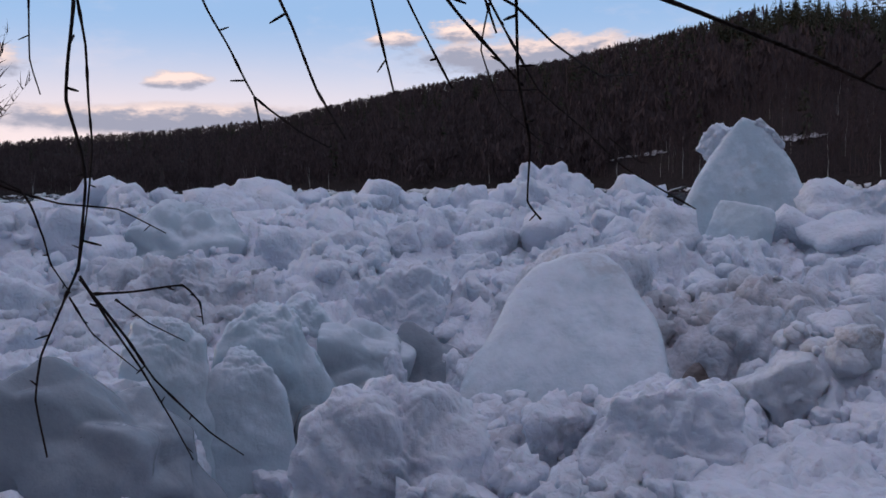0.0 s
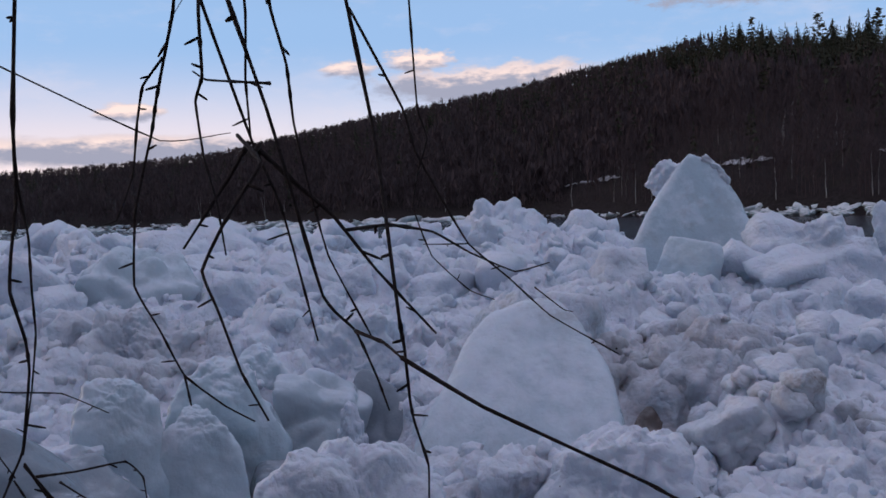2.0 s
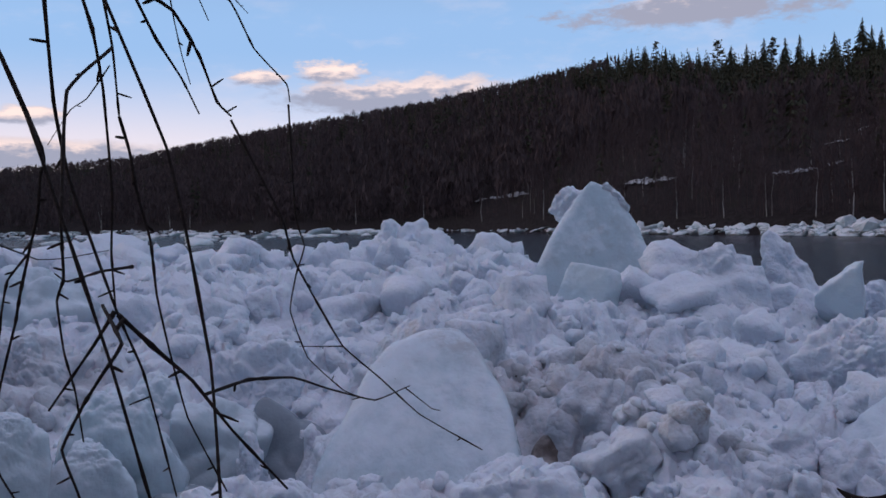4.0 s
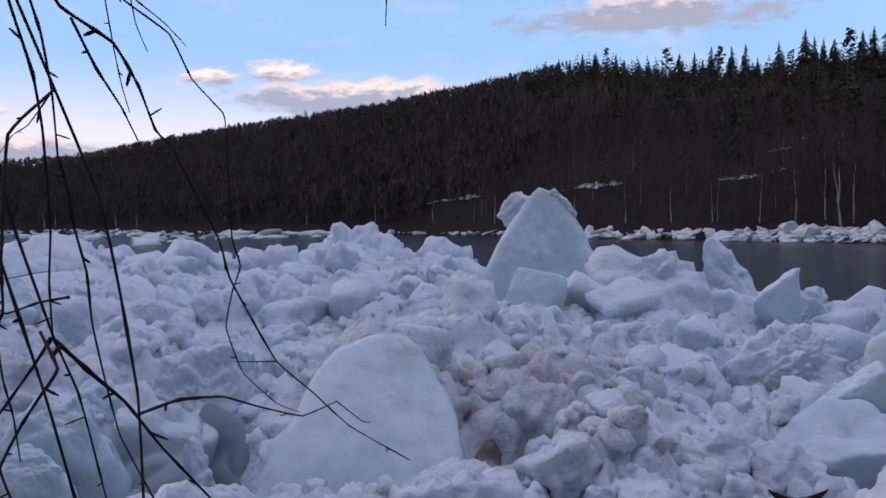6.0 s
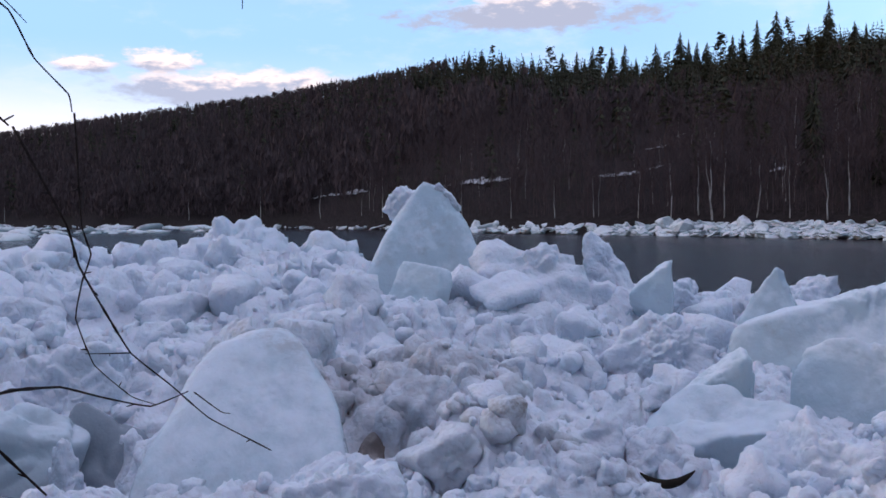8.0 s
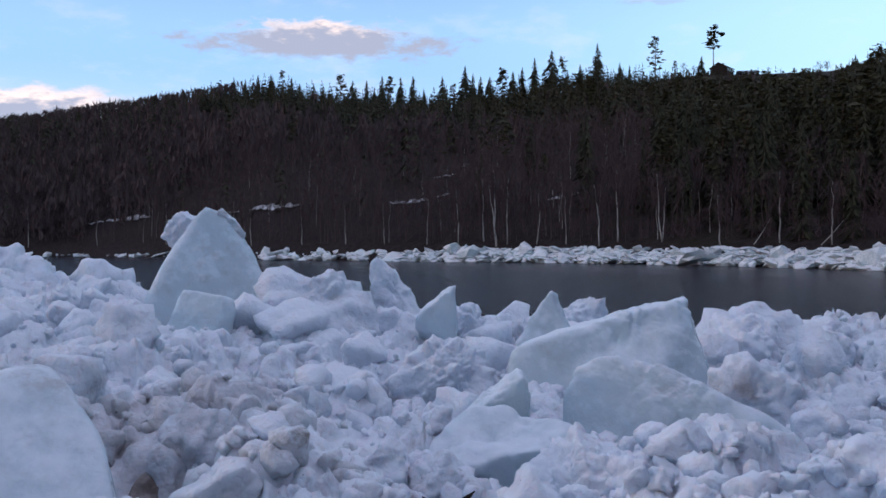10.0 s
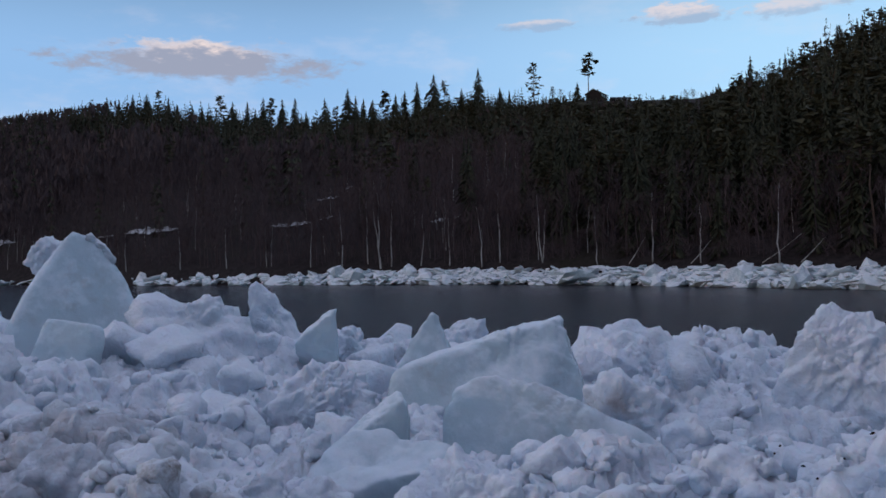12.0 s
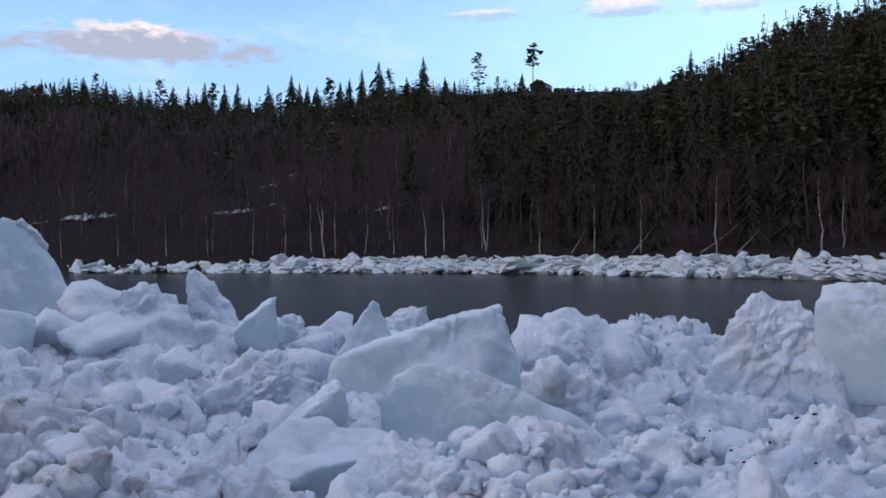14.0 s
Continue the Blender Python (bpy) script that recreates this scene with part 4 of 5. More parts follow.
# strips of old snow: azimuth, elevation, half width in degrees, depth up the slope
SNOW_PATCHES = [(7.6, 1.2, 1.3, 20), (5.6, 0.95, 0.6, 8), (16.5, 1.85, 1.6, 18), (13.7, 1.5, 0.6, 8), (25.2, 2.12, 1.4, 12), (27.4, 3.8, 0.7, 14), (28.8, 4.5, 0.35, 9), (27.3, 2.52, 0.5, 8),
                (34.6, 2.2, 0.5, 9), (36.0, 2.5, 0.4, 7), (62.5, 3.2, 0.4, 4), (60.3, 4.6, 0.3, 5), (61.2, 5.0, 0.25, 5), (61.9, 5.3, 0.3, 4), (60.8, 3.6, 0.25, 4), (61.7, 4.0, 0.2, 4), (62.6, 4.6, 0.3, 4), (50.3, 5.2, 0.3, 6)]


def slope_range(az, el):
    """How far off the hillside rises past an elevation."""
    r, rr = np.interp(az, BANK_AZ, BANK_R) + 6, np.interp(az, BANK_AZ, RIDGE_R)
    way = np.arange(r, rr, 1.0)
    high = land_height(way * math.sin(radians(az)), way * math.cos(radians(az))) - 5 > way * math.tan(radians(el))
    return float(way[np.argmax(high)]) if high.any() else rr


def forest():
    clear = [(az, w, slope_range(az, el)) for az, el, w, _ in SNOW_PATCHES]
    rng = np.random.default_rng(31)
    spruces = [spruce_crown(rng, rng.uniform(0.13, 0.2), 8, 0.08) for _ in range(7)]
    fine = [spruce_crown(rng, rng.uniform(0.12, 0.18), 27, 0.06, 0.55) for _ in range(5)]
    pines = [pine_crown(rng, rng.uniform(0.45, 0.65), rng.uniform(0.09, 0.13)) for _ in range(5)]
    bares = [bare_crown(rng, rng.uniform(0.35, 0.6), 11, 4) for _ in range(7)]
    stems = [stem(1.0, 0.011, 1.0, rng, 3) for _ in range(4)]
    brush = []
    for _ in range(6):
        v, f = [], []
        for k in range(40):
            t, q, z = rng.uniform(0, 6.283), rng.uniform(0.02, 0.3), rng.uniform(0.2, 0.95)
            q *= 1.15 - z * 0.6
            c, i = np.array([math.cos(t) * q, math.sin(t) * q, z]), len(v)
            v += [c + rng.standard_normal(3) * (0.035, 0.035, 0.03) + (0, 0, 0.13 * q) for q in (-1, 0, 1.2)]
            f += [(i, i + 1, i + 2)]
        brush.append((np.array(v), f))
    lists = {"brush": [], "fine": [], "spruce": [], "pine": [], "bare": [], "stem": [], "birch": [], "bare_stem": []}
    for _ in range(8500):
        az = rng.uniform(-36, 74)
        rb, rr = np.interp(az, BANK_AZ, BANK_R), np.interp(az, BANK_AZ, RIDGE_R)
        s = rng.random() ** 1.25 * 1.06
        field_gap = 42 < az < 54.5 and s > 0.985
        if field_gap:
            continue
        away = rb + 6 + s * (rr - rb)
        if any(abs(az - a) < w * 1.1 and d - 28 < away < d + 10 for a, w, d in clear) and rng.random() < 0.65:
            continue
        x, y = polar(az, away)
        z = land_at(x, y) - 0.3
        far = math.hypot(x, y)
        room = 5 + far * math.tan(radians(np.interp(az, SKY_AZ, SKY_EL) - np.interp(az, [12, 16, 40, 42, 53, 55], [0, 0.7, 0.7, 0.25, 0.25, 0.2]) + rng.normal(0, 0.1 if az < 12 else 0.2 if az < 53 else 0.5))) - z
        if room < 3:
            continue
        conifer = np.interp(az, [-36, -10, 8, 34, 42, 74], [0.12, 0.15, 0.35, 0.35, 0.85, 0.92])
        if 10 < az < 41:
            conifer = 0.97 if s > np.interp(az, [10, 14, 32, 41], [0.85, 0.55, 0.45, 0.3]) + 0.14 * noise.noise((az * 0.5, 3.0, 0)) else 0.06
        elif az < 40:
            conifer *= 0.15 + 1.6 * max(0.0, s - 0.3) * 1.6
        if s < 0.05:
            conifer *= 0.25
        if rng.random() < conifer:
            h = room * rng.uniform(0.86, 1.03) if s > 0.8 and room < 22 else min(rng.uniform(12, 21), room)
            kind = "pine" if az > 30 and rng.random() < 0.3 or rng.random() < 0.06 else "spruce"
            if kind == "spruce" and far < 230:
                kind = "fine"
            wide = h * rng.uniform(0.8, 1.15)
            lists[kind].append((x, y, z, h, wide, rng.uniform(0, 6.28), int(rng.integers(7 if kind == "spruce" else 5))))
            lists["stem"].append((x, y, z, h * 0.93, h, 0.0, int(rng.integers(4))))
        else:
            h = room * rng.uniform(0.85, 1.0) if s > 0.8 and room < 18 else min(rng.uniform(8, 14), room * 0.93)
            if far > 300 and (az < 12 or s < 0.75):
                lists["brush"].append((x, y, z, h, h, rng.uniform(0, 6.28), int(rng.integers(6))))
            lists["bare"].append((x, y, z, h, h, rng.uniform(0, 6.28), int(rng.integers(7))))
            lists["birch" if rng.random() < 0.05 and s < 0.3 else "bare_stem"].append((x, y, z, h * 0.85, h * 0.7, 0.0, int(rng.integers(4))))
    for az in np.concatenate([np.arange(-36, 14, 0.07), np.arange(14, 42, 0.07)]):
        rr = np.interp(az, BANK_AZ, RIDGE_R)
        x, y = polar(az, rr * rng.uniform(0.93, 0.995))
        z = land_at(x, y) - 0.3
        h = 5 + math.hypot(x, y) * math.tan(radians(np.interp(az, SKY_AZ, SKY_EL) + (rng.normal(0, 0.07) if az < 14 else rng.normal(-0.3, 0.28)))) - z
        if h > 3:
            pointed = rng.random() < np.interp(az, [-36, 5, 15, 16, 42], [0.25, 0.4, 0.7, 1, 1])
            lists["spruce" if pointed else "brush"].append((x, y, z, h, max(h, 8) * (1.3 if pointed else 1.3), rng.uniform(0, 6.28), int(rng.integers(6))))
    for _ in range(1100):
        az = rng.uniform(4, 50)
        rb, rr = np.interp(az, BANK_AZ, BANK_R), np.interp(az, BANK_AZ, RIDGE_R)
        away = rb + 5 + (rr - rb) * 0.3 * rng.random()
        if any(abs(az - a) < w and d - 20 < away < d + 8 for a, w, d in clear) and rng.random() < 0.6:
            continue
        x, y = polar(az, away)
        z, h, turn = land_at(x, y) - 0.3, rng.uniform(5, 11), rng.uniform(0, 6.28)
        lists["bare"].append((x, y, z, h, h, turn, int(rng.integers(7))))
        lists["birch" if rng.random() < 0.03 else "bare_stem"].append((x, y, z, h * 0.85, h * 0.7, 0.0, int(rng.integers(4))))
    for _ in range(1700):
        az = rng.uniform(-34, 70)
        x, y = polar(az, np.interp(az, BANK_AZ, BANK_R) + rng.uniform(2.5, 10))
        h = rng.uniform(1.8, 5)
        lists["bare"].append((x, y, land_at(x, y) - 0.2, h, h * 1.3, rng.uniform(0, 6.28), int(rng.integers(7))))
    many("spruce_forest", "dark green spruces covering the hillside", "forest", spruces, lists["spruce"], SPRUCE)
    many("spruce_stand", "dark green spruces close to the far bank", "forest", fine, lists["fine"], SPRUCE)
    many("distant_wood", "dense leafless wood far off on the hillside", "forest", brush, lists["brush"], TWIGWOOD)
    many("pine_forest", "green pines on the steep slope", "forest", pines, lists["pine"], PINE)
    many("bare_wood", "leafless brown deciduous trees on the slope", "forest", bares, lists["bare"], TWIGWOOD)
    many("tree_stems", "dark thin trunks of the hillside trees", "forest", stems, lists["stem"], TRUNK)
    many("grey_stems", "thin grey-brown trunks of the leafless trees", "forest", stems, lists["bare_stem"], TWIGWOOD)
    many("birch_stems", "pale thin birch trunks among the bare trees", "forest", stems, lists["birch"], BIRCH_BARK)


forest()


def unseen_wood():
    """Unseen wood added on the bank behind the camera to cut skylight."""
    rng = np.random.default_rng(61)
    spruces = [spruce_crown(rng, 0.17, 13, 0.08) for _ in range(4)]
    stems = [stem(1.0, 0.013, 1.0, rng, 5) for _ in range(4)]
    crowns, trunks = [], []
    while len(crowns) < 170:
        x, y = rng.uniform(-45, 45), rng.uniform(-40, -5)
        if math.hypot(x, y) < 7 or y > -5 + 0.15 * x:
            continue
        z, h = float(near_bank(np.array(x), np.array(y))) - 0.2, rng.uniform(9, 15)
        crowns.append((x, y, z, h, h * 1.2, rng.uniform(0, 6.28), int(rng.integers(4))))
        trunks.append((x, y, z, h * 0.95, h, 0.0, int(rng.integers(4))))
    many("unseen_spruces", "dark spruces added unseen on the near bank to block skylight", "forest", spruces, crowns, SPRUCE)
    many("unseen_trunks", "trunks of the unseen wood added on the near bank", "forest", stems, trunks, TRUNK)


unseen_wood()


def conifer_tree(name, label, az, r, height, wide, seed, pine=False, low=0.5, sink=0.0):
    rng = np.random.default_rng(seed)
    x, y = polar(az, r)
    tree = new(name, None)
    tree.location = (x, y, land_at(x, y) - 0.2 - sink)
    tagged(tree, label, "tree", "single conifers on the skyline")
    v, f = stem(height * 0.97, height * 0.011 + 0.05, 0.6, rng)
    part_mesh("trunk", mesh_of("trunk", v, f, TRUNK), tree)
    v, f = pine_crown(rng, low, wide, 1.7) if pine else spruce_crown(rng, wide * 1.35, 26, low, 0.8)
    part_mesh("crown", mesh_of("crown", v * height, f, PINE if pine else SPRUCE, False), tree)
    return tree


# the skyline: azimuth and elevation of each top
def skyline():
    rng = np.random.default_rng(8)
    tops = [(6.6, 8.63), (10.5, 9.14), (13.1, 9.92), (14.0, 10.1), (14.7, 10.0), (15.5, 10.3), (16.3, 10.35), (17.0, 10.58), (17.6, 10.2), (18.1, 9.83), (19.0, 9.85), (19.6, 9.74),
            (20.7, 10.42), (21.5, 10.01), (22.4, 10.02), (22.9, 9.6), (23.4, 10.31), (23.9, 10.31), (24.6, 10.22), (25.4, 10.31), (26.1, 9.5), (27.3, 10.26), (28.0, 9.8), (28.8, 10.85),
            (29.3, 10.4), (29.8, 10.24), (30.4, 10.2), (31.2, 10.82), (31.9, 10.5), (32.5, 10.7), (33.3, 11.25), (34.4, 11.69), (35.1, 11.32), (36.2, 10.8), (37.3, 12.0), (38.7, 10.78), (39.3, 10.61),
            (42.1, 10.5), (43.7, 10.6), (2.0, 7.6), (-8.2, 5.95)]
    for k, (az, el) in enumerate(tops):
        r = np.interp(az, BANK_AZ, RIDGE_R) - rng.uniform(2, 10)
        x, y = polar(az, r)
        height = 5 + r * math.tan(radians(el)) - land_at(x, y)
        if k % 5 == 2:
            conifer_tree("pine_tree", "tall pine standing out on the ridge", az, r, max(height, 9), rng.uniform(0.12, 0.16), 500 + k, True, rng.uniform(0.25, 0.45))
        else:
            conifer_tree("spruce_tree", "dark spruce standing out on the ridge", az, r, max(height, 9), rng.uniform(0.15, 0.25), 500 + k, low=rng.uniform(0.06, 0.2))
    for az, el, wide, low in ((40.9, 12.35, 0.17, 0.25), (44.4, 12.75, 0.15, 0.52)):
        r = 445
        x, y = polar(az, r)
        conifer_tree("pine_tree", "tall pine with a bare stem on the open ridge", az, r, 5 + r * math.tan(radians(el)) - land_at(x, y), wide, 540 + int(az), True, low)
    for az, el in ((54.3, 11.75), (55.4, 10.9), (56.3, 11.7), (57.3, 11.4), (58.3, 12.4), (59.2, 13.0), (60.3, 13.2), (61.6, 13.7), (62.8, 13.6), (64.2, 13.9), (65.5, 13.6)):
        r = np.interp(az, BANK_AZ, RIDGE_R) - 4
        x, y = polar(az, r)
        conifer_tree("spruce_tree", "dark green spruce on the steep ridge", az, r, max(8, 5 + r * math.tan(radians(el)) - land_at(x, y)), 0.15, 560 + int(az * 3), low=0.06)


skyline()


def shore_birch(az, height, lean, seed, fork):
    """A slim bare birch, its stem bent here and there, now and then with a second stem from the same root."""
    rng = np.random.default_rng(seed)
    r = np.interp(az, BANK_AZ, BANK_R) + 4.0 + rng.uniform(-1.0, 2.5)
    x, y = polar(az, r)
    tree = new("birch_tree", None)
    tree.location = (x, y, land_at(x, y) - 0.3)
    tagged(tree, "forked leafless pale birch on the far bank" if fork else "slim leafless pale birch on the far bank", "tree", "birches on the far bank")
    c, s = math.cos(radians(-az)), math.sin(radians(-az))
    for k in range(2 if fork else 1):
        tip, n, sway = lean + (rng.choice((-1, 1)) * rng.uniform(0.06, 0.16) if k else 0), 9, 0.0
        tall, pts = height * (1 - 0.2 * k), []
        for q in range(n):
            sway += rng.normal(0, 0.09) * (q > 0)
            o = tip * tall * (q / (n - 1)) ** 1.3 + sway
            pts.append((c * o, s * o + rng.normal(0, 0.08), tall * q / (n - 1)))
        girth = 0.0105 * tall + 0.03
        part_mesh("trunk", mesh_of("trunk", *tube(pts, [girth * (1 - 0.85 * q / (n - 1)) for q in range(n)], 5), BIRCH_BARK), tree)
    v, f = bare_crown(rng, 0.3, 30, 8)
    shear = np.array([[1, 0, c * lean], [0, 1, s * lean], [0, 0, 1]])
    part_mesh("crown", mesh_of("crown", (v * height) @ shear.T, f, TWIGWOOD, False), tree)


for _k, (_az, _h, _lean, _fork) in enumerate((
        (28.3, 12, -0.03, False), (30.0, 13, -0.02, False), (30.8, 15, -0.03, True), (31.5, 13, 0.03, False), (33.4, 10, 0.02, False), (35.3, 9, -0.02, False), (37.4, 11, -0.05, False), (38.6, 13, -0.02, False),
        (41.3, 12, -0.01, True), (26.3, 9, 0.08, False), (44.8, 8, 0.0, False), (48.3, 11, 0.0, False), (51.2, 9, 0.04, False), (61.8, 10, -0.03, False),
        (63.0, 9, 0.03, False), (15.0, 10, 0.03, False), (13.9, 11, -0.02, False), (9.8, 11, -0.02, False), (10.8, 9, 0.02, False), (23.5, 9, 0.02, False), (55.8, 11, 0.0, False), (18.2, 10, 0.0, False), (21.0, 9, 0.02, False),
        (5.8, 12, 0.03, False), (2.0, 12, 0.0, False), (-2.4, 12, 0.02, False), (-12.8, 13, 0.02, False), (-14.0, 14, -0.03, True), (-17.4, 13, 0.0, False),
        (-18.0, 14, 0.04, True), (-30.4, 15, 0.0, True))):
    shore_birch(_az, _h, _lean, 700 + _k, _fork)


def fallen_stem(az, reach, rise, seed):
    """A dead birch leaning out over the shore ice."""
    r = np.interp(az, BANK_AZ, BANK_R) + 3.5
    x, y = polar(az, r)
    c, s = math.cos(radians(-az)), math.sin(radians(-az))
    v, f = tube([(c * reach * q, s * reach * q, rise * q**1.1) for q in (0, 0.3, 0.6, 1.0)], (0.085, 0.07, 0.05, 0.02), 5)
    ob = new("fallen_birch", mesh_of("fallen_birch", v, f, BIRCH_BARK))
    ob.location = (x, y, land_at(x, y) - 0.1)
    tagged(ob, "leaning dead birch stem above the shore ice", "tree", "leaning stems on the far bank")


for _az, _reach, _rise in ((54.8, 6.0, 4.6), (50.6, 3.2, 3.8), (46.8, 2.6, 4.2), (57.0, 3.0, 3.2)):
    fallen_stem(_az, _reach, _rise, 1)


# ---------------------------------------------------------------- snow patches on the slope
def snow_patch(az, el_low, wide, tall, seed):
    """A strip of old snow lying on the hillside."""
    n, rows = 30, 5
    v, f = [], []
    for i in range(n):
        u = i / (n - 1) * 2 - 1
        at = az + wide * u
        rise = el_low + 0.1 * noise.noise((u * 2.5, seed, 0)) + 0.12 * u
        r = slope_range(at, rise)
        edge = max(0.04, math.sqrt(max(0, 1 - u * u)) * (0.6 + 0.7 * noise.noise((u * 4 + seed, 0, 0))))
        for j in range(rows):
            px, py = polar(at, r + tall * 0.4 * (j / (rows - 1) - 0.3) * edge)
            v.append((px, py, land_at(px, py) + 0.5))
    for i in range(n - 1):
        for j in range(rows - 1):
            f.append((i * rows + j, (i + 1) * rows + j, (i + 1) * rows + j + 1, i * rows + j + 1))
    ob = new("snow_patch", mesh_of("snow_patch", np.array(v), f, SNOW))
    tagged(ob, "strip of old snow lying on the hillside", "snow", "snow patches on the hillside")


for _k, (_az, _el, _w, _t) in enumerate(SNOW_PATCHES):
    snow_patch(_az, _el, _w, _t, 20 + _k)


# ---------------------------------------------------------------- houses on the ridge
def box(x0, x1, y0, y1, z0, z1):
    v = [(x, y, z) for x in (x0, x1) for y in (y0, y1) for z in (z0, z1)]
    return np.array(v, float), [(0, 1, 3, 2), (4, 6, 7, 5), (0, 4, 5, 1), (2, 3, 7, 6), (0, 2, 6, 4), (1, 5, 7, 3)]


def house(az, r, long, deep, wall, roof, turn, label):
    x, y = polar(az, r)
    ob = new("house", None)
    ob.location = (x, y, land_at(x, y) - 0.3)
    ob.rotation_euler = (0, 0, radians(-az + turn))
    tagged(ob, label, "house", "houses on the ridge")
    v, f = box(-long / 2, long / 2, -deep / 2, deep / 2, -4, wall)
    v = np.concatenate([v, [(-long / 2, 0, wall + roof - 0.2), (long / 2, 0, wall + roof - 0.2)]])
    f = f + [(1, 8, 3), (5, 7, 9)]
    part_mesh("wall", mesh_of("wall", v, f, WALL_PAINT, False), ob)
    o = 0.6
    for side in (-1, 1):
        lo, hi = (side * (deep / 2 + o), wall - roof * o / (deep / 2)), (0, wall + roof)
        v = [(sx * (long / 2 + o), yy, zz + t) for sx in (-1, 1) for (yy, zz) in (lo, hi) for t in (0, 0.22)]
        f = [(0, 2, 6, 4), (1, 5, 7, 3), (0, 4, 5, 1), (2, 3, 7, 6), (0, 1, 3, 2), (4, 6, 7, 5)]
        part_mesh("roof", mesh_of("roof", np.array(v), f, ROOF_TILE, False), ob)
    for q in np.linspace(-0.32, 0.32, 3):
        pane = part_mesh("window", mesh_of("window", *box(q * long - 0.6, q * long + 0.6, -deep / 2 - 0.06, -deep / 2 + 0.02, 1.0, 2.2), PANE, False), ob)
        part_mesh("sill", mesh_of("sill", *box(q * long - 0.75, q * long + 0.75, -deep / 2 - 0.14, -deep / 2 + 0.02, 0.9, 1.0), TRIM, False), pane)
    v, f = box(long * 0.2 - 0.35, long * 0.2 + 0.35, -0.35, 0.35, wall + roof - 0.6, wall + roof + 0.7)
    part_mesh("chimney", mesh_of("chimney", v, f, ROOF_TILE, False), ob)


house(44.9, 446, 9, 8, 2.4, 2.3, 70, "dark brown gabled house on the open ridge")
house(46.4, 450, 9, 6, 1.6, 1.2, 15, "low dark outbuilding on the open ridge")
house(49.0, 450, 16, 6, 1.6, 1.0, 5, "long low dark building on the open ridge")


def ridge_shrub(az, height, seed):
    rng = np.random.default_rng(seed)
    x, y = polar(az, 447)
    ob = new("bare_tree", None)
    ob.location = (x, y, land_at(x, y) - 0.2)
    tagged(ob, "small leafless tree on the open ridge", "tree", "small trees on the open ridge")
    v, f = stem(height * 0.8, 0.1, 1.0, rng)
    part_mesh("trunk", mesh_of("trunk", v, f, TRUNK), ob)
    v, f = bare_crown(rng, 0.75, 40, 9)
    part_mesh("crown", mesh_of("crown", v * height, f, TWIGWOOD, False), ob)


_x, _y = polar(-33.5, 78)
for _k, (_dx, _h) in enumerate(((0, 15), (-4, 13))):
    _rng = np.random.default_rng(950 + _k)
    _tree = new("bare_tree", None)
    _tree.location = (_x + _dx, _y, 2.5)
    tagged(_tree, "leafless birch standing on the near bank upstream", "tree", "bare trees upstream")
    part_mesh("trunk", mesh_of("trunk", *stem(_h * 0.9, 0.13, 1.0, _rng), TRUNK), _tree)
    _v, _f = bare_crown(_rng, 0.5, 60, 14)
    part_mesh("crown", mesh_of("crown", _v * _h, _f, TWIGWOOD, False), _tree)
for _k, (_az, _h) in enumerate(((47.6, 4.5), (50.4, 8), (50.9, 8.5), (51.6, 6), (52.3, 7), (53.2, 6), (42.6, 7), (43.2, 5), (54.9, 8), (57.0, 12))):
    ridge_shrub(_az, _h, 900 + _k)

# ---------------------------------------------------------------- the overhanging birch
birch = new("birch_tree", None)
tagged(birch, "leafless birch on the near bank with thin hanging twigs", "tree")
_v, _f = tube([(-2.6, -1.6, 3.2), (-2.5, -1.5, 5.0), (-2.3, -1.2, 6.6), (-2.2, -1.0, 8.0)], (0.15, 0.13, 0.1, 0.06), 10)
part_mesh("trunk", mesh_of("trunk", _v, _f, BIRCH_BARK), birch)
_v, _f = tube([(-2.35, -1.25, 6.4), (-1.6, -0.3, 6.75), (-0.6, 0.8, 6.7), (0.6, 1.6, 6.4)], (0.05, 0.04, 0.025, 0.012), 8)
part_mesh("limb", mesh_of("limb", _v, _f, BRANCH_BARK), birch)


def bent_line(points, steps=6):
    pts = [Vector(p) for p in points]
    pts = [2 * pts[0] - pts[1], *pts, 2 * pts[-1] - pts[-2]]
    out = []
    for a, b, c, d in zip(pts, pts[1:], pts[2:], pts[3:]):
        for k in range(steps):
            t = k / steps
            out.append(0.35 * 0.5 * (2 * b + (c - a) * t + (2 * a - 5 * b + 4 * c - d) * t * t + (3 * b - a - 3 * c + d) * t**3) + 0.65 * (b + (c - b) * t))
    return out + [pts[-2]]


def twig(thick, *points):
    """A thin knotty twig with short spurs and buds."""
    rng = random.Random(round(points[0][0] * 1000) + len(points))
    line = bent_line(points)
    n = len(line)
    radii = [thick * (1 - 0.6 * k / n) * (1.45 if rng.random() < 0.1 else rng.uniform(0.9, 1.1)) for k in range(n)]
    v, f = tube(line, radii, 6)
    vs, fs, at = [v], list(f), len(v)
    for k in range(4, n - 1, 6):
        if rng.random() < 0.6:
            side = Vector((rng.uniform(-1, 1), rng.uniform(-0.5, 0.5), rng.uniform(-0.7, 0.5))).normalized()
            long = thick * rng.uniform(3.0, 9.0)
            w, g = tube([line[k], line[k] + side * long * 0.6, line[k] + side * long], [radii[k] * 0.8, radii[k] * 0.9, radii[k] * 0.5], 5)
            vs.append(w)
            fs += [tuple(i + at for i in q) for q in g]
            at += len(w)
    part_mesh("twig", mesh_of("twig", np.concatenate(vs), fs, BRANCH_BARK), birch)


